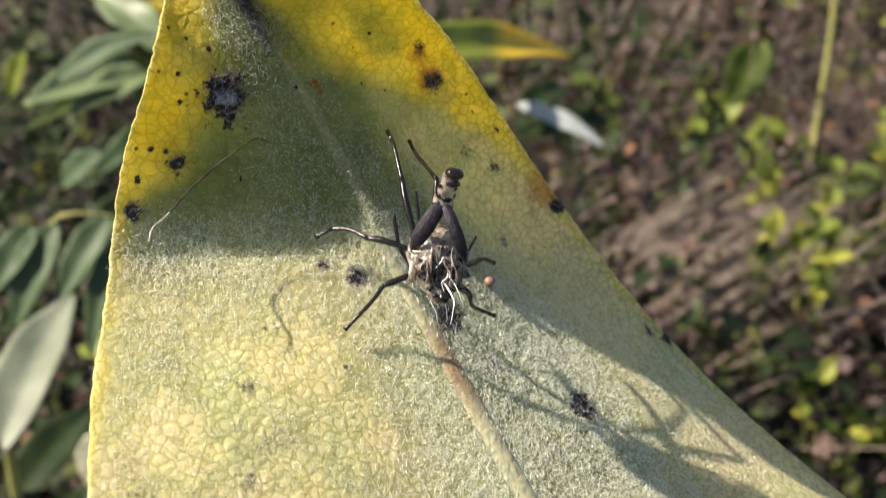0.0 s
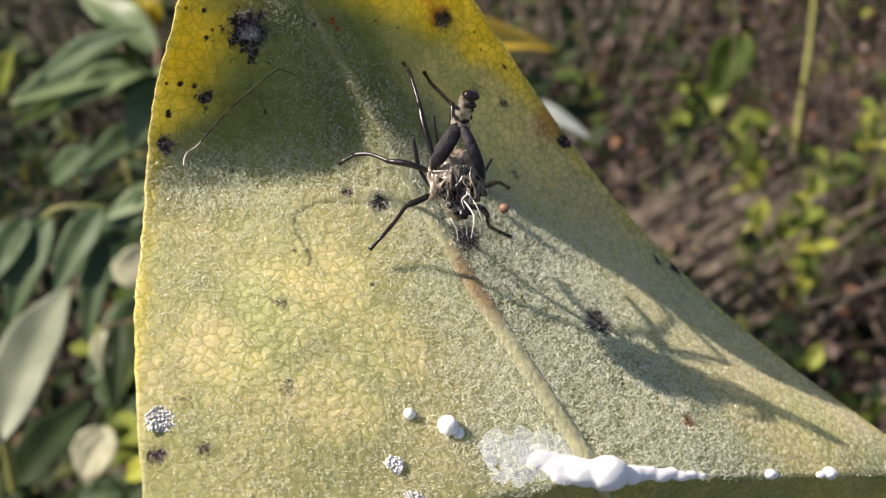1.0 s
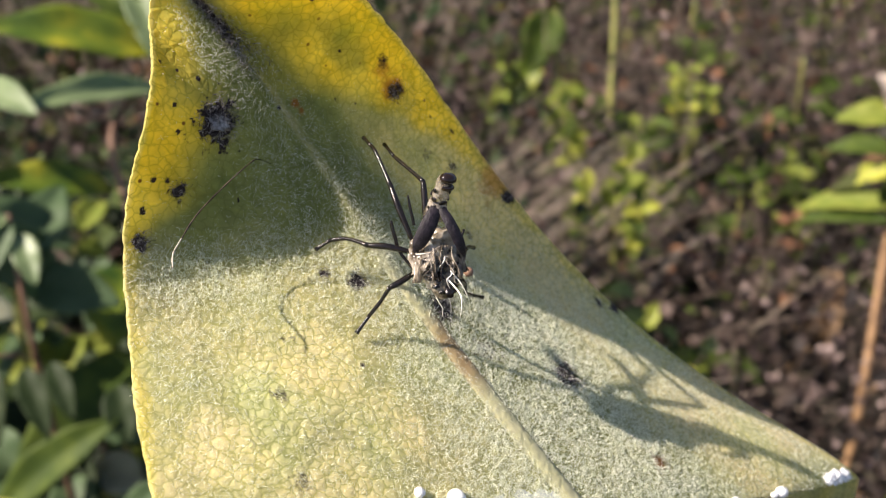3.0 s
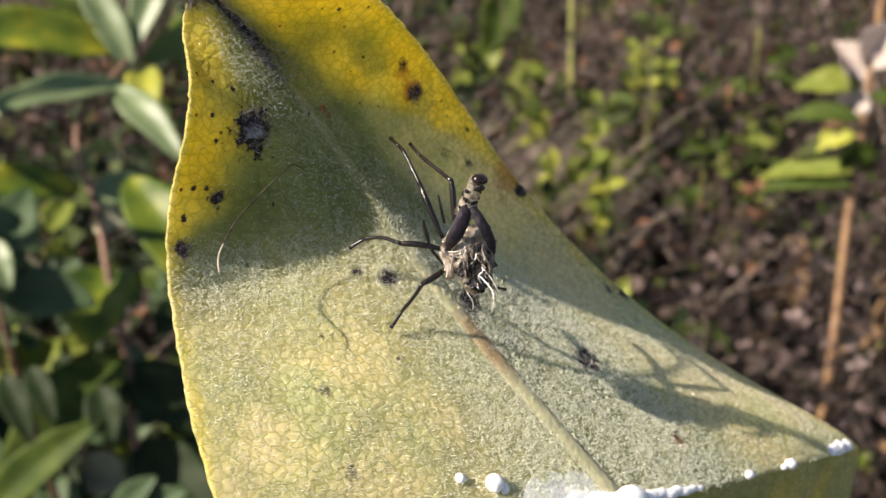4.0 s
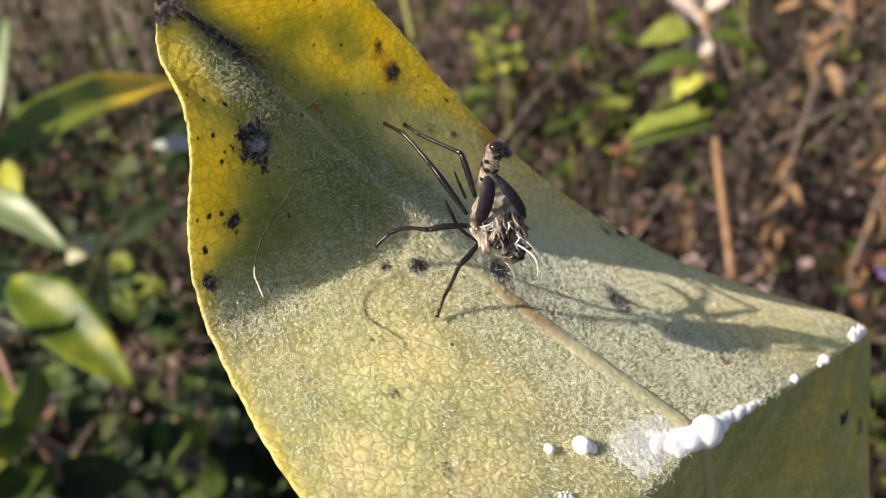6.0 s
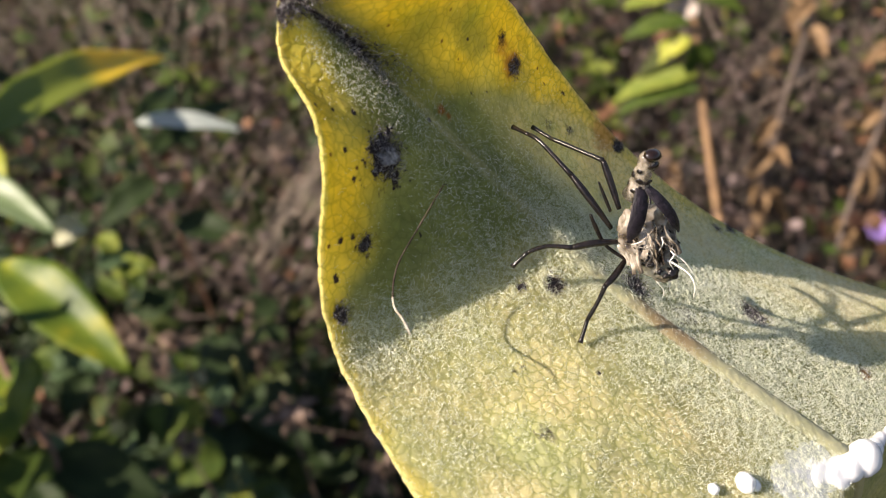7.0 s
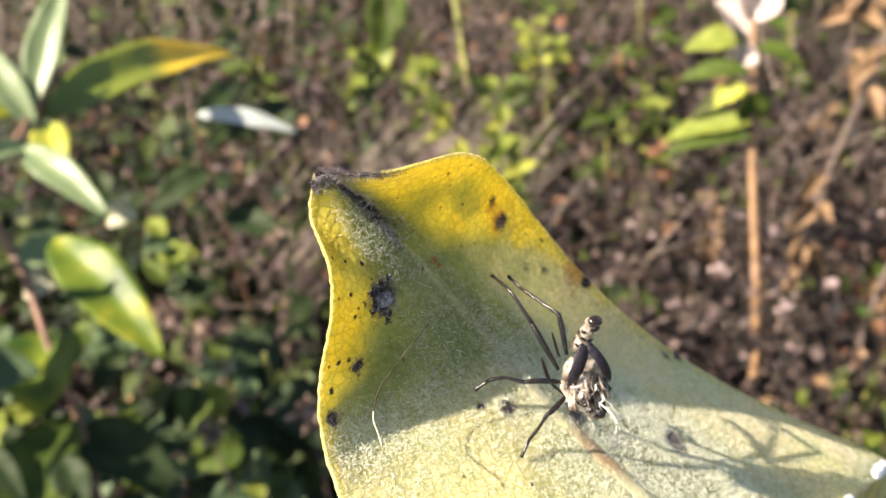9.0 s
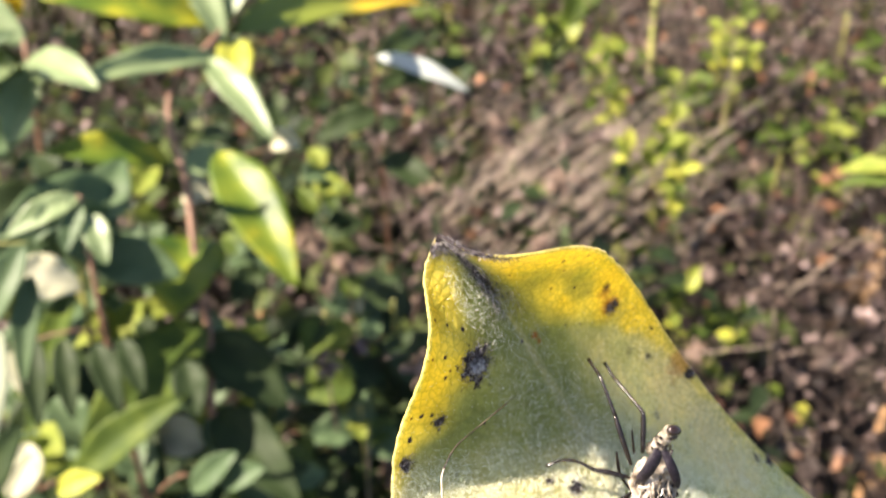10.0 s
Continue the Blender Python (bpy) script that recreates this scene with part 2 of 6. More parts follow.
M_LATEX_DRY = plain("dry_latex", [(0.35, (0.62, 0.62, 0.58)), (0.7, (0.84, 0.83, 0.80))], 2500, 0.6, 0.0002)
M_CHITIN = plain("black_chitin", [(0.35, (0.004, 0.003, 0.003)), (0.7, (0.014, 0.010, 0.008))], 1500, 0.24, 0.00004)
M_PAD = plain("wing_pad", [(0.35, (0.004, 0.003, 0.005)), (0.7, (0.020, 0.015, 0.022))], 2600, 0.42, 0.00010)
M_PAD.node_tree.nodes["Principled BSDF"].inputs["Specular IOR Level"].default_value = 0.3
M_EYE = plain("eye", [(0.35, (0.006, 0.004, 0.003)), (0.7, (0.018, 0.009, 0.006))], 900, 0.14, 0.0, coat=0.1)
M_NECK = plain("clear_skin", [(0.36, (0.06, 0.048, 0.036)), (0.50, (0.27, 0.23, 0.18)), (0.68, (0.56, 0.51, 0.43))], 1100, 0.15, 0.0001, coat=0.5, alpha=0.6)
M_WHITE = plain("white_lining", [(0.35, (0.7, 0.67, 0.58)), (0.7, (0.85, 0.83, 0.76))], 900, 0.35)


def shell_material():
    """Clear brown cast skin with dark blotches."""
    mat, nt, n, l = nodes_of("cast_skin")
    vo = texture(n, l, "ShaderNodeTexNoise", 620, 3)
    col = ramp(n, l, vo.outputs["Fac"], [(0.33, (0.020, 0.014, 0.010)), (0.40, (0.11, 0.085, 0.06)), (0.51, (0.34, 0.29, 0.22)), (0.68, (0.70, 0.65, 0.56))])
    bs = n.new("ShaderNodeBsdfPrincipled")
    bs.inputs["Roughness"].default_value = 0.14
    bs.inputs["Coat Weight"].default_value = 0.6
    l.new(col, bs.inputs["Base Color"])
    bp = n.new("ShaderNodeBump")
    bp.inputs["Distance"].default_value = 0.0002
    l.new(texture(n, l, "ShaderNodeTexNoise", 1100, 3).outputs["Fac"], bp.inputs["Height"])
    l.new(bp.outputs[0], bs.inputs["Normal"])
    tr = n.new("ShaderNodeBsdfTranslucent")
    l.new(col, tr.inputs["Color"])
    tp = n.new("ShaderNodeBsdfTransparent")
    m1 = n.new("ShaderNodeMixShader")
    m1.inputs[0].default_value = 0.3
    l.new(bs.outputs[0], m1.inputs[1])
    l.new(tr.outputs[0], m1.inputs[2])
    m2 = n.new("ShaderNodeMixShader")
    m2.inputs[0].default_value = 0.24
    l.new(m1.outputs[0], m2.inputs[1])
    l.new(tp.outputs[0], m2.inputs[2])
    out = n.new("ShaderNodeOutputMaterial")
    l.new(m2.outputs[0], out.inputs[0])
    return mat


M_SHELL = shell_material()
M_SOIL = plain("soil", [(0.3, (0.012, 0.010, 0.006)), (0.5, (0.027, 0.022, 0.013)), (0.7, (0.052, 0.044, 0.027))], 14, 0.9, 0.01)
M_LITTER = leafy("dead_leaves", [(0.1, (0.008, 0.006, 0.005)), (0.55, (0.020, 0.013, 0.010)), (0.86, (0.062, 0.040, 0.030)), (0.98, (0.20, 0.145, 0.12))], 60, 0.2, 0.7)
M_RUSTLEAF = leafy("rusty_leaf", [(0.1, (0.035, 0.014, 0.008)), (0.6, (0.10, 0.045, 0.022)), (0.95, (0.24, 0.12, 0.06))], 60, 0.3, 0.65)
M_OLIVE = leafy("olive_leaf", [(0.1, (0.022, 0.030, 0.008)), (0.6, (0.075, 0.09, 0.022)), (0.95, (0.20, 0.20, 0.06))], 60, 0.45, 0.6, gloss=0.25)
M_TANLEAF = leafy("tan_dead_leaf", [(0.1, (0.10, 0.06, 0.03)), (0.6, (0.26, 0.165, 0.085)), (0.95, (0.48, 0.36, 0.23))], 60, 0.3, 0.65)
M_MAUVE = leafy("mauve_seed_fluff", [(0.1, (0.045, 0.030, 0.027)), (0.6, (0.13, 0.092, 0.082)), (0.95, (0.34, 0.26, 0.24))], 90, 0.3, 0.8)
M_YELGREEN = leafy("yellow_green_leaf", [(0.3, (0.29, 0.34, 0.05)), (0.7, (0.46, 0.46, 0.06))], 40, 0.45, 0.5, island=False)
M_STRAW = leafy("dry_stems", [(0.1, (0.035, 0.024, 0.019)), (0.6, (0.11, 0.08, 0.062)), (0.95, (0.38, 0.30, 0.24))], 80, 0.15, 0.6)
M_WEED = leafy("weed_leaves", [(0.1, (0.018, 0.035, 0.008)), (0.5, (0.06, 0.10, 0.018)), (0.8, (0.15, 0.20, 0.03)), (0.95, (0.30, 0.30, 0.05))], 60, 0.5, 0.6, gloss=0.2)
# dark green leaf; the undergrowth's shade is put into this colour
M_DARKWEED = leafy("shade_dark_leaves", [(0.1, (0.010, 0.018, 0.007)), (0.6, (0.026, 0.045, 0.014)), (0.95, (0.085, 0.11, 0.03))], 60, 0.35, 0.6, gloss=0.2)
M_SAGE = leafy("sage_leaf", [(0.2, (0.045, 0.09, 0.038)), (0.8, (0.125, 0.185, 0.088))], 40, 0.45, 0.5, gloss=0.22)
# lighter copy of the sage leaf: sunlight put into the colour
M_SAGE_LIT = leafy("sunlit_sage_leaf", [(0.2, (0.11, 0.175, 0.075)), (0.8, (0.28, 0.36, 0.17))], 40, 0.45, 0.42, gloss=0.45)
M_GREENYEL = leafy("turning_leaf", [(0.32, (0.045, 0.10, 0.013)), (0.52, (0.15, 0.21, 0.02)), (0.76, (0.52, 0.46, 0.03))], 26, 0.45, 0.45, island=False)
M_YELLOW = leafy("yellow_leaf", [(0.3, (0.42, 0.40, 0.04)), (0.7, (0.70, 0.52, 0.03))], 40, 0.45, 0.45, island=False)
M_SILVER = leafy("silver_leaf", [(0.3, (0.34, 0.39, 0.35)), (0.7, (0.50, 0.54, 0.49))], 40, 0.3, 0.35, island=False)
M_STEM = plain("brown_stem", [(0.3, (0.10, 0.05, 0.03)), (0.7, (0.22, 0.12, 0.07))], 60, 0.6, 0.0004)
M_TANSTEM = plain("tan_stem", [(0.3, (0.13, 0.07, 0.03)), (0.7, (0.30, 0.175, 0.08))], 60, 0.6, 0.0004)
M_GREENSTEM = plain("green_stem", [(0.3, (0.16, 0.18, 0.05)), (0.7, (0.32, 0.30, 0.08))], 60, 0.55, 0.0004)
M_FLUFF = leafy("seed_fluff", [(0.2, (0.46, 0.36, 0.29)), (0.8, (0.74, 0.67, 0.60))], 90, 0.4, 0.8)
M_PURPLE = leafy("aster_petal", [(0.2, (0.28, 0.16, 0.5)), (0.8, (0.48, 0.32, 0.72))], 90, 0.4, 0.6)
M_SEEDHEAD = leafy("seed_head", [(0.2, (0.07, 0.045, 0.03)), (0.8, (0.24, 0.17, 0.13))], 90, 0.2, 0.8)
M_CREAM = leafy("cream_leaf", [(0.3, (0.34, 0.35, 0.21)), (0.7, (0.52, 0.51, 0.36))], 40, 0.35, 0.6, island=False)


def tip_yellow():
    """Green leaf whose far end has turned yellow."""
    mat, nt, n, l = nodes_of("yellow_tipped_leaf")
    tc = n.new("ShaderNodeTexCoord")
    sp = n.new("ShaderNodeSeparateXYZ")
    l.new(tc.outputs["Generated"], sp.inputs[0])
    ad = n.new("ShaderNodeMath")
    ad.operation = "MULTIPLY_ADD"
    ad.inputs[1].default_value = 0.12
    l.new(texture(n, l, "ShaderNodeTexNoise", 40, 3).outputs["Fac"], ad.inputs[0])
    l.new(sp.outputs["X"], ad.inputs[2])
    col = ramp(n, l, ad.outputs[0], [(0.0, (0.12, 0.19, 0.03)), (0.58, (0.22, 0.26, 0.03)), (0.68, (0.70, 0.52, 0.03)), (1.0, (0.78, 0.56, 0.03))])
    bs = n.new("ShaderNodeBsdfPrincipled")
    bs.inputs["Roughness"].default_value = 0.45
    l.new(col, bs.inputs["Base Color"])
    tr = n.new("ShaderNodeBsdfTranslucent")
    l.new(col, tr.inputs["Color"])
    mx = n.new("ShaderNodeMixShader")
    mx.inputs[0].default_value = 0.45
    l.new(bs.outputs[0], mx.inputs[1])
    l.new(tr.outputs[0], mx.inputs[2])
    out = n.new("ShaderNodeOutputMaterial")
    l.new(mx.outputs[0], out.inputs[0])
    return mat


M_YELTIP = tip_yellow()
M_PALE = leafy("pale_green_leaf", [(0.3, (0.16, 0.19, 0.12)), (0.7, (0.28, 0.31, 0.21))], 40, 0.35, 0.5, island=False)
M_LIME = leafy("lime_leaf", [(0.15, (0.08, 0.12, 0.018)), (0.5, (0.19, 0.245, 0.04)), (0.9, (0.38, 0.39, 0.08))], 60, 0.5, 0.6, gloss=0.2)
M_PALEGRASS = leafy("pale_grass", [(0.1, (0.12, 0.095, 0.07)), (0.6, (0.28, 0.23, 0.175)), (0.95, (0.50, 0.43, 0.34))], 80, 0.2, 0.6)

# ---- the leaf ----
MM = 0.001
RIB = [(10.2, 65.4, -78.6), (1.2, 78.1, -69.2), (-6.3, 87.3, -58.4), (-13.0, 92.9, -47.3), (-18.4, 95.4, -37.7), (-23.2, 94.5, -31.7)]
LEFT = [(-26.2, 45.9, -70.4), (-29.7, 64.4, -63.0), (-29.6, 78.2, -59.7), (-29.8, 83.9, -52.5), (-25.6, 85.3, -42.6), (-24.1, 89.6, -37.7), (-25.2, 95.7, -37.5), (-23.2, 94.8, -31.4)]
RIGHT = [(54.8, 81.4, -101.1), (51.9, 80.5, -96.8), (42.6, 89.2, -94.0), (27.6, 99.1, -84.5), (12.0, 103.8, -65.4), (0.3, 101.6, -43.7), (-8.7, 92.0, -30.8), (-20.1, 86.1, -29.5), (-23.1, 94.5, -31.5)]
UP = Vector((0.48, -0.44, 0.76)).normalized()
PAST = (Vector(RIB[0]) - Vector(RIB[1])).normalized() * 3.0
HUB = Vector((-3.0, 82.0, -60.0))
# the leaf sways a little: where its middle is, and how it is turned
SWAY = [
    (0.0, pose(-0.00300, 0.08200, 1.14000, -0.00, 0.00, -0.00)),
    (0.5, pose(-0.00303, 0.08196, 1.13982, -0.87, -1.29, 0.13)),
    (1.0, pose(-0.00303, 0.08200, 1.13978, -1.12, -1.41, 0.22)),
    (1.5, pose(-0.00292, 0.08215, 1.13989, -0.94, -1.08, 0.11)),
    (2.0, pose(-0.00272, 0.08196, 1.13996, -1.21, -0.77, 0.79)),
    (2.5, pose(-0.00293, 0.08226, 1.14009, -1.06, -0.21, 0.32)),
    (2.7, pose(-0.00296, 0.08243, 1.14006, -1.78, -0.27, 0.18)),
    (3.8, pose(-0.00306, 0.08252, 1.14026, -1.15, 0.67, -0.02)),
    (4.0, pose(-0.00304, 0.08271, 1.14016, -1.56, 0.53, -0.33)),
    (4.5, pose(-0.00294, 0.08278, 1.14003, -1.73, 0.17, -0.23)),
    (5.0, pose(-0.00290, 0.08285, 1.13996, -1.48, 0.20, -0.32)),
    (5.2, pose(-0.00293, 0.08264, 1.14011, -0.45, 0.62, -0.19)),
    (6.3, pose(-0.00291, 0.08259, 1.14003, 0.54, 0.72, -0.77)),
    (6.5, pose(-0.00262, 0.08289, 1.13974, -0.53, 0.32, -1.05)),
    (7.0, pose(-0.00304, 0.08237, 1.14004, 1.62, 0.95, -0.86)),
    (7.5, pose(-0.00308, 0.08248, 1.13978, 1.80, 1.19, -1.26)),
    (8.0, pose(-0.00330, 0.08234, 1.13982, 2.28, 1.52, -1.58)),
    (8.5, pose(-0.00327, 0.08234, 1.13995, 1.65, 1.48, -0.99)),
    (9.0, pose(-0.00345, 0.08223, 1.14001, 2.38, 1.84, -0.79)),
    (9.5, pose(-0.00325, 0.08267, 1.13954, 1.14, 1.69, -0.78)),
    (10.0, pose(-0.00341, 0.08308, 1.13888, 2.19, 1.29, -1.87)),
]
# the light cast skin rocks on its feet as well
ROCK = [
    (0.0, pose(-0.00298, 0.08216, 1.14001, -5.44, 0.69, 0.98)),
    (0.5, pose(-0.00298, 0.08212, 1.13985, -5.95, 0.17, 1.09)),
    (1.0, pose(-0.00298, 0.08210, 1.13981, -4.68, -0.09, 0.91)),
    (1.5, pose(-0.00286, 0.08224, 1.13993, -4.17, 0.46, 0.77)),
    (2.0, pose(-0.00273, 0.08198, 1.13995, -1.70, -1.08, 0.85)),
    (2.5, pose(-0.00293, 0.08228, 1.14009, -1.72, -0.40, 0.42)),
    (2.7, pose(-0.00298, 0.08245, 1.14005, -2.16, -0.85, 0.20)),
    (3.8, pose(-0.00307, 0.08252, 1.14026, -1.38, 0.51, 0.01)),
    (4.0, pose(-0.00303, 0.08270, 1.14017, -0.95, 0.87, -0.40)),
    (4.5, pose(-0.00294, 0.08272, 1.14003, 0.15, 0.32, -0.55)),
    (5.0, pose(-0.00292, 0.08278, 1.13995, 0.92, -0.24, -0.78)),
    (5.2, pose(-0.00296, 0.08258, 1.14009, 1.61, -0.29, -0.66)),
    (6.3, pose(-0.00298, 0.08253, 1.13997, 2.89, -1.26, -1.49)),
    (6.5, pose(-0.00270, 0.08283, 1.13968, 1.88, -1.88, -1.77)),
    (7.0, pose(-0.00311, 0.08233, 1.13998, 3.57, -1.07, -1.56)),
    (7.5, pose(-0.00314, 0.08245, 1.13972, 3.30, -0.69, -1.84)),
    (8.0, pose(-0.00335, 0.08232, 1.13978, 3.23, 0.04, -1.98)),
    (8.5, pose(-0.00329, 0.08232, 1.13993, 2.33, 0.79, -1.21)),
    (9.0, pose(-0.00348, 0.08219, 1.13999, 3.79, 1.03, -1.17)),
    (9.5, pose(-0.00328, 0.08266, 1.13953, 1.50, 1.02, -0.93)),
    (10.0, pose(-0.00344, 0.08307, 1.13886, 2.55, 0.63, -2.03)),
]
RIDERS = []


def on_leaf(ob):
    """ob lies on the leaf and sways with it."""
    ob.matrix_world = SWAY[0][1]
    RIDERS.append(ob)
    return ob


def w(p):
    """Millimetres of the plan to metres from the leaf's middle."""
    return (Vector(p) - HUB) * MM


def blade(s, v):
    """The hairy face of the leaf, in mm: s from -1 (one margin) over 0 (midrib) to 1 (other margin), v from the bend to the tip."""
    m = bspline(RIB, v)
    u = abs(s)
    e = bspline(LEFT if s < 0 else RIGHT, v)
    p = m * (1 - u) + e * u
    if s < 0:
        amp = np.interp(v, [0, 0.1, 0.3, 0.45, 0.65, 0.8, 1.0], [0.8, 1.23, -1.6, -0.57, 0.0, -0.6, 0.0])
    else:
        amp = np.interp(v, [0, 0.2, 0.4, 0.6, 0.8, 1.0], [1.0, 0.0, -1.63, -1.1, -0.6, 0.0])
    p = p + UP * float(amp) * 6.75 * u * u * (1 - u)
    # the bend lies a little past the straight line from rib to corner
    p = p + PAST * float(1 - (u ** 1.5 if s > 0 else 0.25 * u)) * (1 - bump01(v, 0.0, 0.14))
    p = p + UP * 0.05 * noise.noise(p * 0.16) * bump01(1 - u, 0.0, 0.1)
    if u > 0.9:
        p = p + (e - m).normalized() * (0.16 * noise.noise(e * 0.8) + 0.10 * noise.noise(e * 2.6)) * bump01(u, 0.9, 1.0)
    return p


# stains: side and share of the half width, share of the length, radius in mm, strength
STAINS = [(-0.54, 0.620, 2.1, 1.00), (-0.77, 0.469, 0.85, 0.95), (-0.77, 0.755, 0.22, 0.90), (-0.83, 0.653, 0.32, 1.00), (-0.80, 0.592, 0.30, 0.95), 
          (-0.90, 0.490, 0.30, 0.90), (-0.93, 0.429, 0.33, 0.90), (-0.50, 0.449, 0.22, 0.90), (-0.27, 0.286, 0.60, 0.75), (-0.17, 0.265, 1.1, 0.90), 
          (0.37, 0.653, 0.22, 0.80), (0.47, 0.633, 0.22, 0.80), (0.83, 0.673, 1.10, 0.50), (0.77, 0.633, 1.15, 0.66), (0.70, 0.551, 1.00, 0.42), 
          (0.80, 0.531, 0.80, 0.60), (0.73, 0.490, 0.30, 0.50), (0.57, 0.429, 0.70, 0.55), (0.73, 0.408, 0.35, 0.60), (-0.53, 0.184, 0.50, 0.42), 
          (-0.50, 0.184, 0.40, 0.40), (-0.80, 0.163, 0.40, 0.40), (-0.62, 0.12, 0.95, 0.50), (-0.67, 0.064, 1.0, 0.50), (0.30, 0.148, 2.3, 0.72), 
          (0.10, 0.163, 1.8, 0.58), (0.07, 0.224, 2.0, 0.70), (0.97, 0.490, 1.10, 0.95), (1.00, 0.347, 1.10, 0.95), (0.93, 0.347, 0.60, 0.70), 
          (-0.93, 0.367, 1.00, 0.75), (0.93, 0.571, 0.35, 1.00), (0.87, 0.592, 0.25, 0.70), (0.50, 0.347, 0.30, 0.60), (0.00, 0.163, 0.45, 0.90), 
          (-0.67, 0.327, 0.40, 0.50), (-0.93, 0.429, 0.35, 0.90), (-0.83, 0.490, 0.40, 0.80), (0.80, 0.796, 0.35, 0.85), (0.83, 0.776, 0.30, 0.50), 
          (0.63, 0.714, 0.25, 0.90), (0.60, 0.653, 0.22, 0.80), (-0.03, 0.673, 0.25, 0.90), (-0.60, 0.735, 0.30, 0.90), (-0.93, 0.776, 0.30, 0.80), 
          (-0.50, 0.449, 0.20, 0.90), (-0.29, 0.30, 0.35, 0.45), (-0.33, 0.143, 0.25, 0.80), (-0.97, 0.041, 1.00, 0.80), (-0.87, 0.041, 0.80, 0.70), 
          (-0.90, 0.061, 0.70, 0.70), (0.37, 0.041, 0.20, 0.30)]
RUSTS = [(0.77, 0.640, 1.60, 0.60), (0.80, 0.665, 1.20, 0.45), (0.97, 0.510, 2.60, 0.50), (0.10, 0.673, 0.45, 0.90), (0.325, 0.05, 0.95, 1.0), (0.10, 0.653, 0.40, 0.80)]


def blot(p, q, r, k):
    """Soft ragged blotch of radius r round q."""
    d = (p - q).length * (1 + 0.7 * noise.noise(p * 1.3) + 0.35 * noise.noise(p * 4.1))
    return k * (1 - bump01(d / r, 0.45, 1.15))


PEACH = [(blade(-0.62, 0.125), 8.5), (blade(-0.46, 0.140), 7.5), (blade(-0.76, 0.085), 7.5), (blade(-0.56, 0.060), 7.0), (blade(-0.38, 0.09), 6.5), (blade(0.65, 0.05), 11.0), (blade(0.85, 0.12), 8.0)]


def masks(s, v, p, stains, rusts):
    u = abs(s)
    ed = (p - bspline(LEFT if s < 0 else RIGHT, v)).length
    wob = 1.2 * noise.noise(p * 0.35)
    if s < 0:
        wide = np.interp(v, [0, 0.3, 0.38, 0.46, 0.62, 0.75, 0.9, 1.0], [1.1, 1.4, 2.2, 6.5, 7.5, 6.2, 4.0, 1.2])
        y = 1 - bump01(ed + wob, wide * 0.4, wide * 1.3)
    else:
        wide = np.interp(v, [0, 0.2, 0.34, 0.42, 0.48, 0.54, 0.60, 0.7, 0.82, 0.95, 1.0], [1.4, 1.4, 1.2, 1.3, 1.6, 2.6, 6.5, 15.0, 15.0, 7.0, 1.0])
        y = 1 - bump01(ed + wob, wide * 0.5, wide * 1.2)
    # peach patches in a grey-green ground, low on the leaf
    pe = max([1 - bump01((p - q).length / r + 0.22 * noise.noise(p * 0.3), 0.40, 1.1) for q, r in PEACH])
    # greener pigment up the leaf; the shade there is put into this fade too
    c = max(pe, 0.54 + 0.30 * noise.noise(p * 0.15 + Vector((3, 1, 7)))) * (1 - 0.88 * bump01(v + 0.05 * noise.noise(p * 0.2), 0.26, 0.42))
    if s > 0:
        c *= 1 - 0.6 * (1 - bump01(u + 0.1 * noise.noise(p * 0.2), 0.25, 0.55)) * (1 - bump01(v, 0.25, 0.38))
        # outer right half: pale wool and its bright haze put into the cream
        c = max(c, 0.85 * bump01(u, 0.20, 0.55) * (1 - bump01(v + 0.06 * noise.noise(p * 0.2), 0.50, 0.70)))
    y *= 0.45 + 0.55 * bump01(v, 0.28, 0.42)
    if s > 0:
        y *= 1 - 0.6 * bump01(v, 0.26, 0.34) * (1 - bump01(v, 0.50, 0.60))
    # green still shows through the yellow here and there, most of all beside the rib
    y *= 1 - (0.55 if s > 0 else 0.2) * bump01(noise.noise(p * 0.17 + Vector((5, 2, 1))), -0.1, 0.45) * bump01(ed, 1.0, 5.0)
    if s > 0:
        y *= 1 - 0.5 * (1 - bump01(u, 0.15, 0.5))
    # pale felted rim, and a faint paler line where the rib runs inside the blade
    rim = 1 - bump01(ed + 0.15 * noise.noise(p * 1.5), 0.15, 0.6)
    y *= 1 - 0.55 * rim
    c = max(c, 0.8 * rim, 0.34 * (1 - bump01(u, 0.015, 0.06)) * bump01(v, 0.30, 0.42))
    st = max([blot(p, q, r, k) for q, r, k in stains if (p - q).length < r * 3] + [0.0])
    rag = 0.03 * noise.noise(p * 1.1)
    st = max(st, bump01(v + rag, 0.955, 0.985) * 0.9, (1 - bump01(u + rag, 0.02, 0.13)) * bump01(v + rag, 0.78, 0.88) * 0.85)
    if s > 0:
        st = max(st, bump01(v, 0.90, 0.95) * bump01(u + rag, 0.8, 0.92) * 0.75)
    ru = max([blot(p, q, r, k) for q, r, k in rusts if (p - q).length < r * 3] + [0.0])
    return y, c, st, ru


def paint(me, data):
    for i, name in enumerate(("yellow", "cream", "stain", "rust")):
        a = me.attributes.new(name, "FLOAT", "POINT")
        a.data.foreach_set("value", [float(d[i]) for d in data])


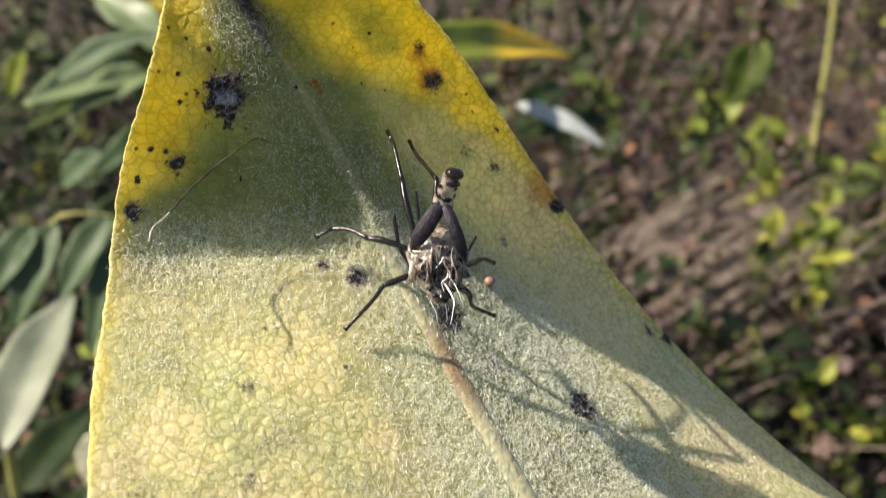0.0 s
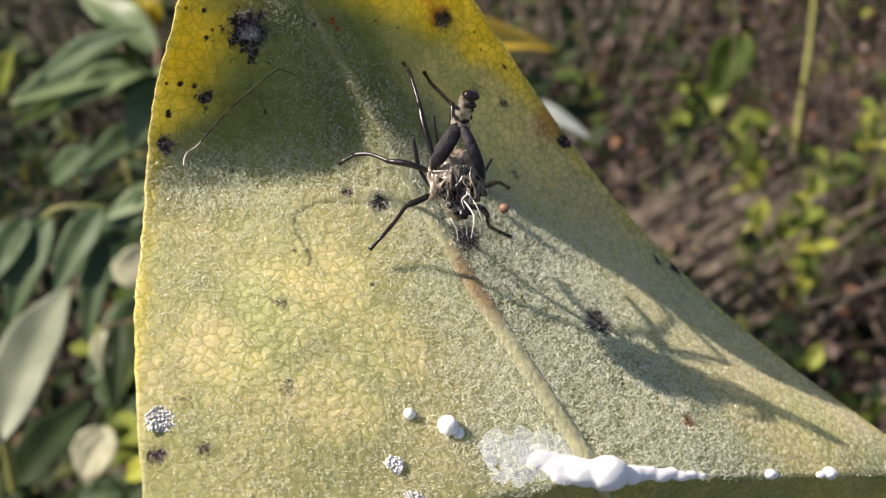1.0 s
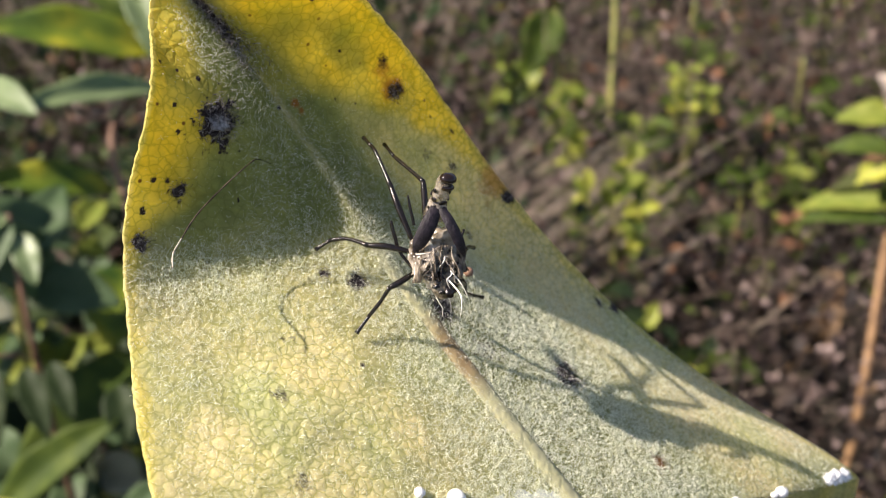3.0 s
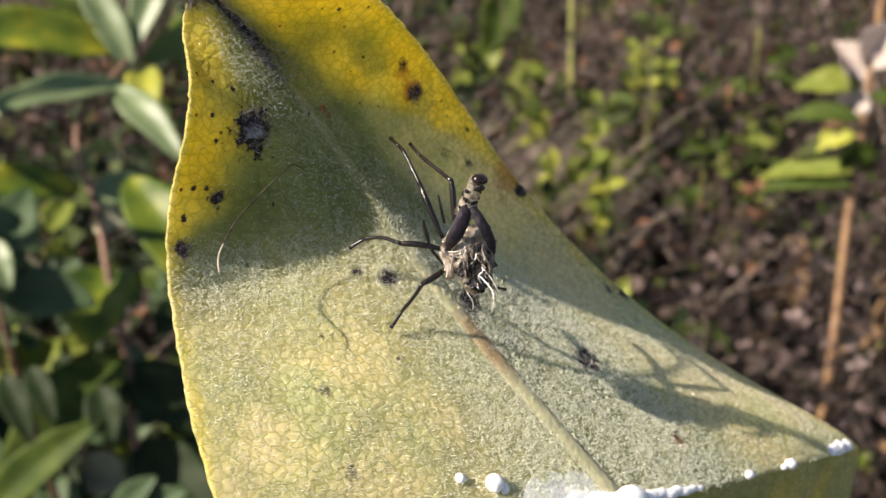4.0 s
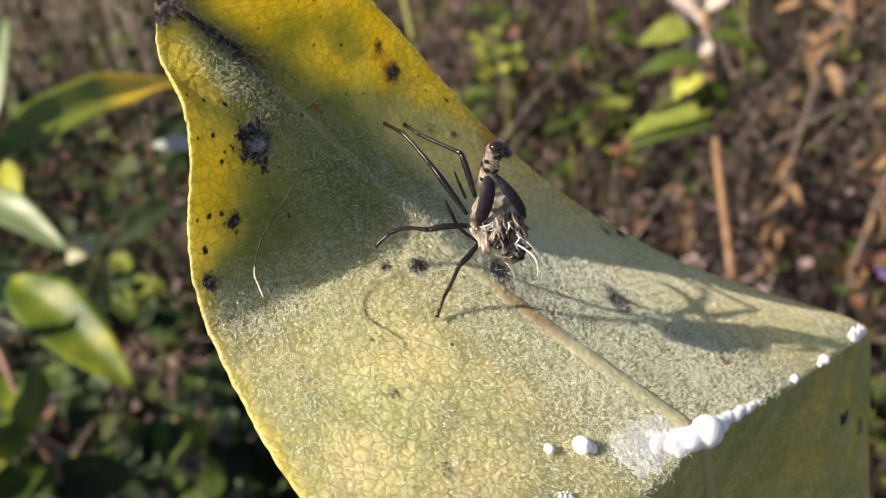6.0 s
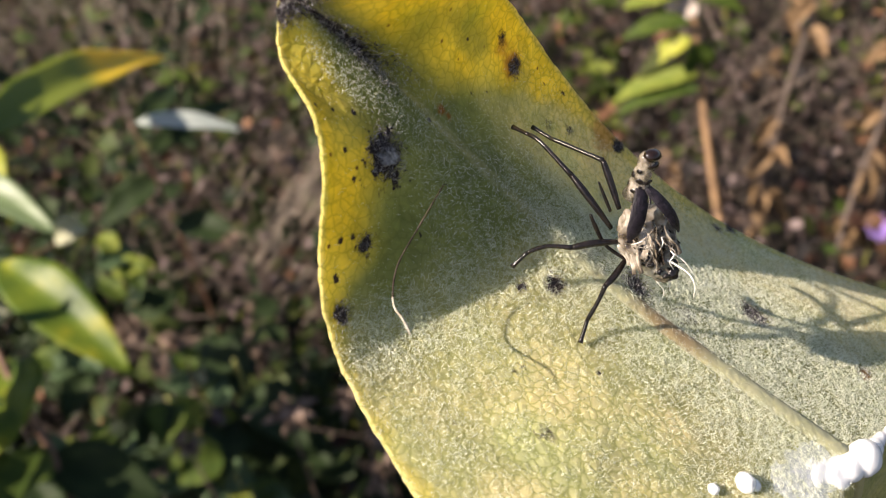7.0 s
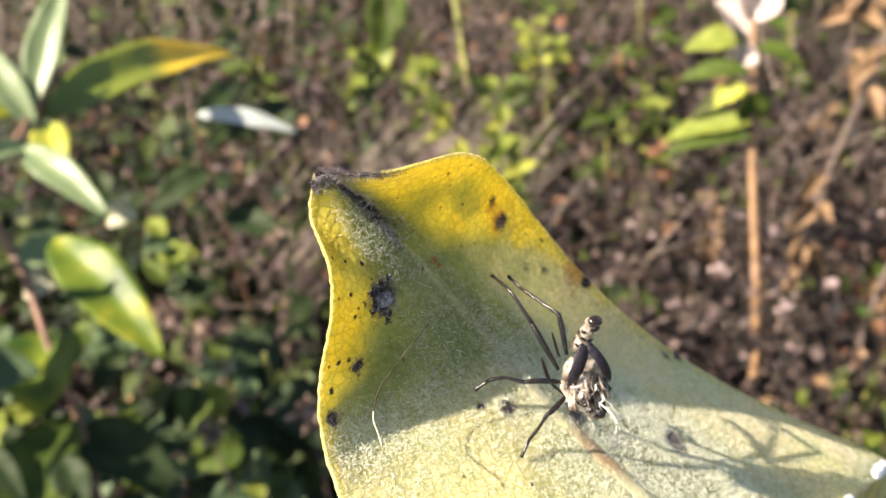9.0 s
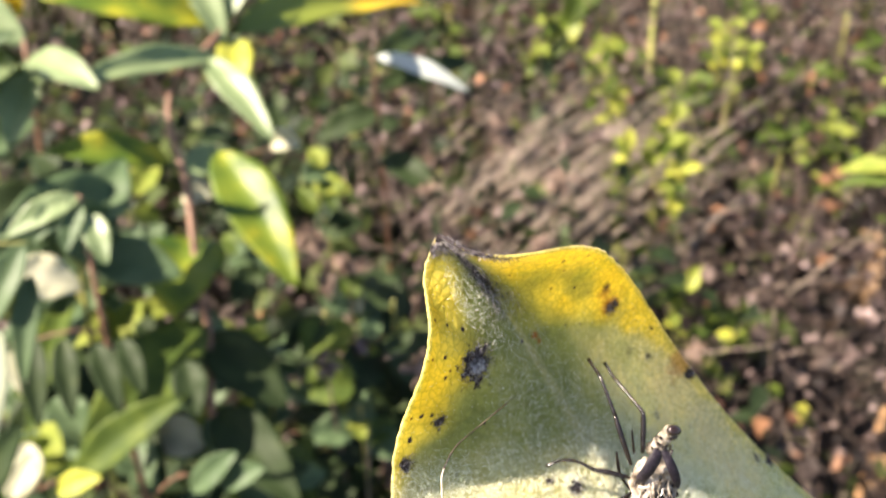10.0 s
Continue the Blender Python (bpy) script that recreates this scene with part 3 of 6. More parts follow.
def build_leaf():
    leaf = on_leaf(thing("milkweed_leaf", "yellowing woolly milkweed leaf bent over and bleeding white latex", "leaf"))
    nu, nv = 220, 190
    stains = [(blade(a, b), r, k) for a, b, r, k in STAINS]
    rusts = [(blade(a, b), r, k) for a, b, r, k in RUSTS]
    # the face and, 0.35 mm behind it, the back
    verts, faces = slab(lambda a, b: w(blade(2 * a - 1, b * 0.997)), nu, nv, 0.35 * MM)
    ob = piece("blade", verts, faces, M_BLADE, leaf)
    data = []
    for i in range(nu + 1):
        for j in range(nv + 1):
            s, v = 2 * i / nu - 1, j / nv * 0.997
            data.append(masks(s, v, blade(s, v), stains, rusts))
    paint(ob.data, data + data)
    # the part beyond the bend hangs down to the leaf's stalk

    def flap(a, b):
        s = 2 * a - 1
        p = blade(s, 0.0)
        k = bump01(s, 0.0, 1.0)
        q = p + (Vector((6.5, 5.5, -30.0)) * (1 - k) + Vector((-3.0, -6.8, -28.0)) * k) * b
        q = q + Vector((0, -1, 0.2)) * 0.5 * noise.noise(q * 0.18) * bump01(b, 0.0, 0.2)
        return w(q - UP * 0.05)
    verts, faces = slab(lambda a, b: flap(1 - a, b), 120, 60, 0.35 * MM)
    ob = piece("bent_part", verts, faces, M_BLADE, leaf, "shaded green leaf base hanging past the bend")
    spot_a, spot_b = flap(0.875, 0.38) * 1000 + HUB, flap(0.945, 0.47) * 1000 + HUB
    dd = []
    for i in range(121):
        for j in range(61):
            p = flap(1 - i / 120, j / 60) * 1000 + HUB
            dd.append((0.10 + 0.4 * bump01(noise.noise(p * 0.16), -0.2, 0.5) * bump01(1 - i / 120, 0.5, 0.9), 0.5 + 0.2 * noise.noise(p * 0.3), max(blot(p, spot_a, 1.3, 0.8), blot(p, spot_b, 2.0, 0.5)), 0.0))
    paint(ob.data, dd + dd)
    stalk = [(11.7, 63.2, -80), (14.0, 65, -90), (16.0, 67, -100), (17.5, 69, -110), (16, 72, -125), (14, 76, -140)]
    path = [w(p) for p in smooth_path(stalk)]
    v_, f_ = tube(path, lerp_list([0.6 * MM, 0.9 * MM, 1.6 * MM, 1.8 * MM], len(path)), 8)
    piece("leaf_stalk", v_, f_, M_RIB, leaf)
    # midrib, flat and half sunk in the blade
    vs = [i / 70 * 0.985 for i in range(71)]
    rad = [MM * float(np.interp(v, [0, 0.2, 0.4, 0.8, 1], [1.15, 1.0, 0.75, 0.45, 0.2])) for v in vs]
    path = [w(blade(0.0, v) + UP * float(np.interp(v, [0, 0.25, 0.4, 1], [-0.08, -0.18, -0.55, -0.6]))) for v in vs]
    v_, f_ = tube(path, rad, 14, flat=(UP, 0.45))
    ob = piece("midrib", v_, f_, M_MIDRIB, leaf, "pale raised midrib with a reddish stretch")
    dd = []
    for k, v in enumerate(vs):
        for m in range(14):
            p = v_[k * 14 + m] * 1000
            pink = bump01(v + 0.02 * noise.noise(p * 0.5), 0.10, 0.13) * (1 - bump01(v + 0.02 * noise.noise(p * 0.4), 0.17, 0.22))
            dd.append((0.0, float(np.interp(v, [0, 0.28, 0.42, 1], [1.0, 0.95, 0.45, 0.35])), bump01(v, 0.82, 0.9) * 0.9, 0.5 * pink * (0.4 + 0.6 * bump01(m % 14, 3, 9))))
    paint(ob.data, dd)
    scar = blade(-0.54, 0.620)
    piece("scar", *lump(scar + UP * 0.12, 1.05, 5, 0.35, 0.6, 16, 26), M_SCAR, leaf, "grey dead scar with a black rim")
    return leaf


NU, NV = 160, 120
SHEET = np.array([[tuple(blade(2 * i / NU - 1, j / NV * 0.997)) for j in range(NV + 1)] for i in range(NU + 1)])


def on_sheet(s, v):
    """Points of the leaf for arrays of s and v."""
    x, y = (s + 1) / 2 * NU, v / 0.997 * NV
    i, j = np.clip(x.astype(int), 0, NU - 1), np.clip(y.astype(int), 0, NV - 1)
    a, c = (x - i)[:, None], (y - j)[:, None]
    return SHEET[i, j] * (1 - a) * (1 - c) + SHEET[i + 1, j] * a * (1 - c) + SHEET[i, j + 1] * (1 - a) * c + SHEET[i + 1, j + 1] * a * c


def step(x, lo, hi):
    x = np.clip((x - lo) / (hi - lo), 0, 1)
    return x * x * (3 - 2 * x)


def hair_object(name, count, seed, keep, length, width, mat, label, size=None, even=1.0):
    """Curled hairs that stand on the leaf, in one mesh."""
    rng = np.random.default_rng(seed)
    s, v = rng.uniform(-1, 1, count * 12), rng.random(count * 12) * 0.985
    p = on_sheet(s, v)
    # even cover: by the area that s and v span
    area = np.linalg.norm(np.cross(on_sheet(np.clip(s + 0.02, -1, 1), v) - p, on_sheet(s, np.clip(v + 0.02, 0, 0.985)) - p), axis=1)
    ok = rng.random(len(s)) < keep(s, v, p) * np.clip(area / np.percentile(area, 96), 0.03, 1) ** even
    s, v, p = s[ok][:count], v[ok][:count], p[ok][:count]
    m = len(p)
    up = np.array(UP)

    def flat():
        a = rng.normal(size=(m, 3))
        a -= (a @ up)[:, None] * up
        return a / np.linalg.norm(a, axis=1)[:, None]
    a, c, d = flat(), flat(), flat()
    ln = (length * rng.uniform(0.5, 1.35, m) * (1.0 if size is None else size(s, v, p)))[:, None]
    pts = [p - up * 0.05, p + up * ln * 0.42 + a * ln * 0.3, p + up * ln * 0.62 + a * ln * 0.55 + c * ln * 0.25,
           p + up * ln * 0.6 + a * ln * 0.6 + c * ln * 0.7, p + up * ln * 0.42 + a * ln * 0.45 + c * ln * 0.95 + d * ln * 0.3]
    side = np.cross(a, up)
    side = np.where(rng.random((m, 1)) < 0.5, side, (a + up) / 1.414)
    verts = np.zeros((m, 10, 3))
    for k, q in enumerate(pts):
        wd = width * (1.0, 0.9, 0.8, 0.6, 0.25)[k] * (ln / length) ** 0.6
        verts[:, 2 * k], verts[:, 2 * k + 1] = q + side * wd, q - side * wd
    verts = (verts.reshape(-1, 3) - np.array(HUB)) * MM
    base = np.arange(m)[:, None, None] * 10
    quad = np.array([[2 * k, 2 * k + 1, 2 * k + 3, 2 * k + 2] for k in range(4)])[None]
    faces = (base + quad).reshape(-1, 4)
    me = bpy.data.meshes.new(name)
    me.from_pydata(verts, [], faces)
    me.materials.append(mat)
    me.update()
    ob = new(name, me)
    ob.parent = leaf
    return tagged(ob, label, kind="stuff")


BARE = [(np.array(blade(a, c)), r) for a, c, r, k in STAINS if r > 0.45 and k > 0.6] + [(np.array(blade(0.325, 0.05)), 0.9)]


def spots(p, lo, hi):
    """1 on a dead spot, 0 off it."""
    k = np.zeros(len(p))
    for q, r in BARE:
        k = np.maximum(k, 1 - step(np.linalg.norm(p - q, axis=1) / r, lo, hi))
    return k


def wool(s, v, p):
    """How dense the wool is: thin on peach patches, margins and the yellow tip, none on dead spots."""
    u = np.abs(s)
    k = np.interp(v, [0, 0.34, 0.45, 0.6, 1.0], [1.0, 1.0, 0.48, 0.32, 0.2])
    # thin and thick clumps
    k = k * (0.86 + 0.34 * np.sin(0.9 * p[:, 0] + 1.7 * np.sin(0.6 * p[:, 1])) * np.sin(0.8 * p[:, 1] + 1.9 * np.sin(0.5 * p[:, 0])))
    k = k * (1 - 0.50 * step(-s, 0.12, 0.35) * (1 - step(v, 0.20, 0.30)))
    k = k * (1 - step(u, 0.88, 0.975) * np.where(v > 0.35, 1.0, 0.75))
    left = 1 - 0.93 * step(v, 0.33, 0.40) * step(u, 0.3, 0.55)
    right = (1 + 0.8 * step(v, 0.36, 0.42) * (1 - step(v, 0.5, 0.58)) * step(u, 0.15, 0.4)) * (1 - 0.97 * step(v, 0.54, 0.68) * step(u, 0.08, 0.3))
    k = k * np.where(s < 0, left, right)
    k = k * np.where(s > 0, 1 - 0.72 * step(s, 0.28, 0.6) * (1 - step(v, 0.16, 0.34)), 1.0)
    for q, r in PEACH:
        k = k * (1 - 0.45 * (1 - step(np.linalg.norm(p - np.array(q), axis=1) / r, 0.4, 1.0)))
    k = np.where((s < 0) & (v > 0.5), np.maximum(k, 0.5 * (1 - step(u, 0.25, 0.55)) * (1 - step(v, 0.88, 0.95))), k)
    tuft = (1 - step(np.abs(u - 0.28), 0.16, 0.36)) * step(v, 0.70, 0.78) * (s < 0)
    k = np.maximum(k, 0.7 * tuft)
    return k * (1 - 0.9 * spots(p, 0.6, 0.95))


def hair_size(s, v, p):
    """Longest beside the rib below the insect, short in the shade and on the lit side."""
    u = np.abs(s)
    k = np.interp(v, [0, 0.3, 0.42, 0.7, 0.8, 1.0], [1.0, 1.0, 0.60, 0.48, 0.55, 0.6])
    k = k * np.where(s > 0, 1 - 0.35 * step(s, 0.25, 0.6), 1.0)
    return k * np.where(s < 0, 1 - 0.25 * step(u, 0.1, 0.4) * (1 - step(v, 0.24, 0.32)), 1.0)


def dead_keep(s, v, p):
    u = np.abs(s)
    rim = step(v, 0.89, 0.93) * step(u, 0.72, 0.9) * (s > 0)
    return np.maximum(np.maximum(np.maximum(step(v, 0.94, 0.97), rim), (1 - step(u, 0.06, 0.2)) * step(v, 0.72, 0.84)), spots(p, 0.5, 1.35) * 0.9)


def lump(c, r, seed, squash=0.75, rough=0.12, rings=14, seg=20, stretch=None):
    """A rounded uneven drop, flattened on the leaf; stretch: a vector along which it is drawn out."""
    a = UP.orthogonal().normalized()
    b = UP.cross(a)
    verts, faces = [], []
    for i in range(rings + 1):
        th = math.pi * i / rings
        for k in range(seg):
            ph = 2 * math.pi * k / seg
            d = a * math.sin(th) * math.cos(ph) + b * math.sin(th) * math.sin(ph) + UP * math.cos(th) * squash
            f = 1 + rough * noise.noise(d * 1.8 + Vector((seed * 3.1, seed, 0))) + rough * 0.5 * noise.noise(d * 4.5 + Vector((seed, 0, seed * 2)))
            q = d * r * f
            if stretch:
                q += stretch * (q.dot(stretch.normalized()) / r)
            verts.append(w(Vector(c) + q))
    for i in range(rings):
        for k in range(seg):
            j = (k + 1) % seg
            faces.append((i * seg + k, (i + 1) * seg + k, (i + 1) * seg + j, i * seg + j))
    return verts, faces


leaf = build_leaf()
hair_object("wool", 128000, 3, wool, 0.46, 0.021, M_HAIR, "short curled white wool", hair_size)
hair_object("margin_hairs", 7000, 7, lambda s, v, p: step(np.abs(s), 0.985, 0.995) * (v < 0.96), 0.2, 0.014, M_HAIR, "short pale hairs fringing the margins")
hair_object("dead_wool", 16000, 5, dead_keep, 0.46, 0.024, M_DARKHAIR, "blackened wool of the dead tip and spots", None, 0.3)


def patch(name, mat, parent, s0, s1, v0, v1, high, seed, label="", cut=0.35, n=36):
    """A spilt patch that follows the leaf, thick in its middle, with a ragged edge."""
    verts, faces, good = [], [], {}
    for i in range(n + 1):
        for j in range(n + 1):
            a, c = i / n, j / n
            x, y = 2 * a - 1, 2 * c - 1
            p = blade(s0 + (s1 - s0) * a, v0 + (v1 - v0) * c)
            f = 1 - (x * x + y * y) ** 0.5 + 0.55 * noise.noise(p * 0.75 + Vector((seed, 0, seed))) + 0.3 * noise.noise(p * 2.0 + Vector((0, seed, 0)))
            good[i, j] = f > 0
            verts.append(w(p + UP * (max(f, 0.0) ** 0.5 * high - 0.06 + 0.1 * cut)))
    for i in range(n):
        for j in range(n):
            if sum(good[q] for q in ((i, j), (i + 1, j), (i + 1, j + 1), (i, j + 1))) >= 2:
                m = n + 1
                faces.append((i * m + j, (i + 1) * m + j, (i + 1) * m + j + 1, i * m + j + 1))
    used = sorted({k for q in faces for k in q})
    new_id = {k: i for i, k in enumerate(used)}
    return piece(name, [verts[k] for k in used], [tuple(new_id[k] for k in q) for q in faces], mat, parent, label)


def build_latex():
    along = (blade(0.3, 0) - blade(-0.2, 0)).normalized()
    pool = on_leaf(thing("latex_pool", "thick wet pool of white latex at the broken midrib", "latex"))
    patch("film", M_LATEX_THIN, pool, -0.27, -0.02, 0.004, 0.036, 0.22, 2.0, "thin bluish film of latex", n=48)
    # drops that have run together: one body, fused and smoothed
    runs = [lump(blade(0.02, 0.001) + UP * 0.25, 1.75, 1, 0.85, 0.05, 24, 32, stretch=along * 0.7), lump(blade(-0.03, 0.003) + UP * 0.05, 1.35, 9, 0.75, 0.06, 24, 32, stretch=along * 0.9)]
    for s, v, r, high, flat, long in ((-0.06, 0.007, 1.35, 0.0, 0.45, 1.5), (-0.10, 0.014, 1.1, 0.0, 0.32, 1.3), (-0.08, 0.004, 0.9, 0.1, 0.5, 0.9), (-0.135, 0.013, 0.7, 0.05, 0.4, 0.6), (-0.10, 0.022, 0.6, 0.0, 0.4, 0.6), (0.075, 0.001, 1.0, 0.1, 0.7, 0.9), (0.105, 0.002, 0.8, 0.1, 0.7, 0.7), (0.125, 0.003, 0.72, 0.12, 0.75, 0.6), (0.15, 0.001, 0.72, 0.12, 0.75, 0.7), (0.175, 0.003, 0.64, 0.12, 0.75, 0.6), (0.20, 0.001, 0.58, 0.12, 0.75, 0.6), (0.225, 0.002, 0.52, 0.1, 0.75, 0.5), (0.25, 0.001, 0.42, 0.1, 0.75, 0.4)):
        runs.append(lump(blade(s, v) + UP * high, r, 3 + 20 * s, flat, 0.14, 20, 28, stretch=along * long))
    body = piece("pool", *joined(runs), M_LATEX, pool)
    fuse = body.modifiers.new("fuse", "REMESH")
    fuse.mode, fuse.voxel_size, fuse.use_smooth_shade = "VOXEL", 0.00012, True
    even = body.modifiers.new("even", "SMOOTH")
    even.factor, even.iterations = 0.5, 26
    for s, v, r, flat, lab in ((-0.39, 0.048, 0.55, 0.8, "small round drop of white latex"), (-0.308, 0.040, 0.98, 0.8, "round drop of white latex"), (-0.288, 0.036, 0.62, 0.6, "flat drop of white latex"), (0.44, 0.003, 0.55, 0.8, "small drop of white latex on the bend"), (0.615, 0.004, 0.7, 0.75, "small drop of white latex on the bend"), (0.585, 0.002, 0.4, 0.7, "small drop of white latex on the bend"), (0.85, 0.012, 0.75, 0.45, "smear of white latex on the leaf corner"), (0.885, 0.014, 0.95, 0.4, "smear of white latex on the leaf corner"), (0.93, 0.016, 0.8, 0.45, "smear of white latex on the leaf corner")):
        ob = piece("latex_drop", *lump(blade(s, v) + UP * r * 0.4 * flat, r, r * 10, flat, 0.12 if s < 0.7 else 0.35, 18, 26, stretch=(along * (0.35 if s < 0.7 else 0.6) if s > 0 else None)), M_LATEX)
        on_leaf(ob)
        tagged(ob, lab + " lying on the wool", "latex drop", "latex drops")
    rng = random.Random(12)
    for s, v, r in ((-0.955, 0.055, 1.35), (-0.455, 0.008, 1.2), (-0.47, 0.025, 0.9)):
        c = blade(s, v)
        along_v = (blade(s, v + 0.02) - c).normalized()
        chunks = []
        for i in range(260):
            a, k = rng.uniform(0, 2 * math.pi), r * rng.random() ** 0.55 * rng.uniform(0.8, 1.0)
            q = c + along * math.cos(a) * k + along_v * math.sin(a) * k + UP * rng.uniform(0.0, 0.3)
            chunks.append(lump(q, rng.uniform(0.06, 0.15), i * 1.3, 0.9, 0.5, 5, 7))
        ob = piece("dried_latex", *joined(chunks), M_LATEX_DRY)
        on_leaf(ob)
        tagged(ob, "crusty patch of dried white latex in the wool", "dried latex", "dried latex patches")


build_latex()


# ---- the cast skin ----
def ball(c, ax, rings=12, seg=18, wob=0.1, seed=0.0):
    """An uneven ellipsoid with half axes ax (three vectors), in mm."""
    verts, faces = [], []
    for i in range(rings + 1):
        th = math.pi * i / rings
        for k in range(seg):
            ph = 2 * math.pi * k / seg
            d = Vector((math.sin(th) * math.cos(ph), math.sin(th) * math.sin(ph), math.cos(th)))
            f = 1 + wob * noise.noise(d * 2.2 + Vector((seed, seed * 2, 1))) + wob * 0.6 * noise.noise(d * 5 + Vector((seed, 0, 4)))
            verts.append(w(Vector(c) + (ax[0] * d.x + ax[1] * d.y + ax[2] * d.z) * f))
    for i in range(rings):
        for k in range(seg):
            j = (k + 1) % seg
            faces.append((i * seg + k, (i + 1) * seg + k, (i + 1) * seg + j, i * seg + j))
    return verts, faces


def limb(pts, radii, parent, name="leg", mat=None, label=""):
    path = [w(p) for p in smooth_path(pts, 5)]
    v_, f_ = tube(path, [r * MM for r in lerp_list(radii, len(path))], 8)
    return piece(name, v_, f_, mat or M_CHITIN, parent, label)


LEGS = [
    [(-2.5, 81.9, -56.7), (-3.4, 84.0, -54.0), (-3.8, 85.9, -52.6), (-4.6, 89.3, -50.7), (-4.9, 90.9, -50.6), (-5.3, 93.0, -50.8)],
    [(-1.0, 82.8, -55.9), (-0.7, 84.6, -53.8), (-0.6, 85.7, -52.4), (-1.6, 88.4, -52.3), (-2.6, 91.0, -52.2), (-3.2, 93.2, -51.9)],
    [(-3.1, 80.2, -56.7), (-5.2, 80.8, -56.2), (-6.9, 81.4, -56.2), (-8.7, 82.7, -56.0), (-10.3, 83.3, -56.3), (-11.8, 83.5, -57.3)],
    [(-2.5, 79.8, -58.8), (-4.2, 79.1, -59.3), (-5.4, 78.8, -59.6), (-6.4, 78.7, -61.1), (-7.5, 78.7, -62.5), (-9.0, 77.7, -63.7)],
    [(1.7, 81.4, -59.2), (2.7, 83.3, -60.0), (3.5, 85.1, -60.7), (4.0, 86.4, -61.3), (4.6, 87.5, -62.1), (5.2, 88.7, -63.1)],
    [(0.8, 79.5, -60.3), (1.8, 80.3, -60.9), (2.5, 81.0, -62.1), (2.8, 81.9, -63.8), (3.8, 83.2, -65.2), (5.1, 84.2, -66.4)],
]


def build_skin():
    skin = on_leaf(thing("insect_cast_skin", "empty black and amber cast skin of a bug on leaf wool", "insect skin"))
    ax_l = Vector((0.0, 0.62, 0.785)).normalized()
    ax_s = Vector((0.95, -0.05, -0.2))
    ax_s = (ax_s - ax_l * ax_s.dot(ax_l)).normalized()
    ax_d = ax_l.cross(ax_s)
    c = Vector((-0.6, 79.6, -56.9))
    tail = Vector((-0.1, 76.2, -59.6))
    piece("thorax_shell", *ball(c, (ax_s * 2.45, ax_d * 1.55, ax_l * 2.6), 44, 60, 0.24, 1.0), M_SHELL, skin, "clear crumpled amber shell")
    # belly: ringed, narrowing to a dark end
    ends = [c - ax_l * 0.3, c - ax_l * 1.2, c - ax_l * 2.2, (c - ax_l * 3.1) * 0.6 + tail * 0.4, tail]
    path = smooth_path(ends, 7)
    rad = lerp_list([2.0, 2.0, 1.75, 1.15, 0.25], len(path))
    v_, f_ = tube([w(q) for q in path], [r * MM * (1 + 0.07 * math.sin(i * 2.2)) for i, r in enumerate(rad)], 30, flat=(ax_d, 0.75))
    piece("belly_shell", [v + Vector((noise.noise(v * 900), noise.noise(v * 900 + Vector((3, 1, 2))), noise.noise(v * 900 + Vector((7, 5, 4))))) * 0.00022 for v in v_], f_, M_SHELL, skin, "clear ringed belly shell")
    for k in range(6):
        i = 3 + 4 * k
        q, r = path[i], rad[i] * 1.05
        for lo, hi in ((-15, 62), (112, 150)):
            arc = []
            for j in range(9):
                an = radians(lo + (hi - lo) * j / 8)
                arc.append(w(q + ax_s * math.cos(an) * r - ax_d * math.sin(an) * r * 0.77 + ax_l * 0.12 * math.sin(j * 1.7 + k)))
            v_, f_ = tube(arc, [MM * x for x in lerp_list([0.06, 0.19, 0.22, 0.15, 0.04], 9)], 6)
            piece("dark_band", v_, f_, M_CHITIN, skin, "dark band across the belly")
    piece("tail_tip", *ball(tail + ax_l * 0.35, (ax_s * 0.55, ax_d * 0.38, ax_l * 0.55), 12, 18, 0.35, 6.0), M_CHITIN, skin, "dark torn end of the belly")
    neck, head = Vector((-0.2, 81.1, -52.7)), Vector((0.6, 80.6, -49.3))
    # wing pads, an inverted V from the ringed part down over the body
    apex = Vector((-0.15, 80.9, -52.2))
    for end, wide, lift in ((Vector((-2.9, 78.9, -55.9)), 0.70, 0.75), (Vector((1.8, 78.2, -56.7)), 0.48, 0.85)):
        d = end - apex
        across = d.cross(ax_d).normalized()

        def pad(a, k, d=d, across=across, wide=wide, lift=lift):
            x = 2 * a - 1
            half = wide * (0.22 + 0.78 * math.sin(math.pi * min(0.08 + 0.80 * k, 1.0)) ** 0.8) * (1 - 0.75 * bump01(k, 0.82, 1.0))
            q = apex + d * k + across * x * half - ax_d * (lift * math.sin(math.pi * k) ** 0.7 + 0.32 * half * (1 - x * x))
            return w(q - ax_d * 0.05 * noise.noise(q * 2.4))
        piece("wing_pad", *slab(pad, 12, 26, 0.16 * MM), M_PAD, skin, "rough black wing pad")
    # narrow ringed part with dark plates, ending in a dark cap
    d = head - neck
    dn = d.normalized()
    v_, f_ = tube([w(neck + d * t) for t in (-0.25, 0, 0.12, 0.25, 0.32, 0.45, 0.55, 0.62, 0.78, 0.9, 1.0, 1.12)], [r * MM for r in (1.15, 0.92, 0.96, 0.84, 0.70, 0.84, 0.78, 0.64, 0.76, 0.74, 0.62, 0.2)], 18)
    piece("ringed_shell", v_, f_, M_NECK, skin, "ringed clear shell with dark plates")
    side = dn.cross(Vector((0, -1, 0))).normalized()
    fr = side.cross(dn)
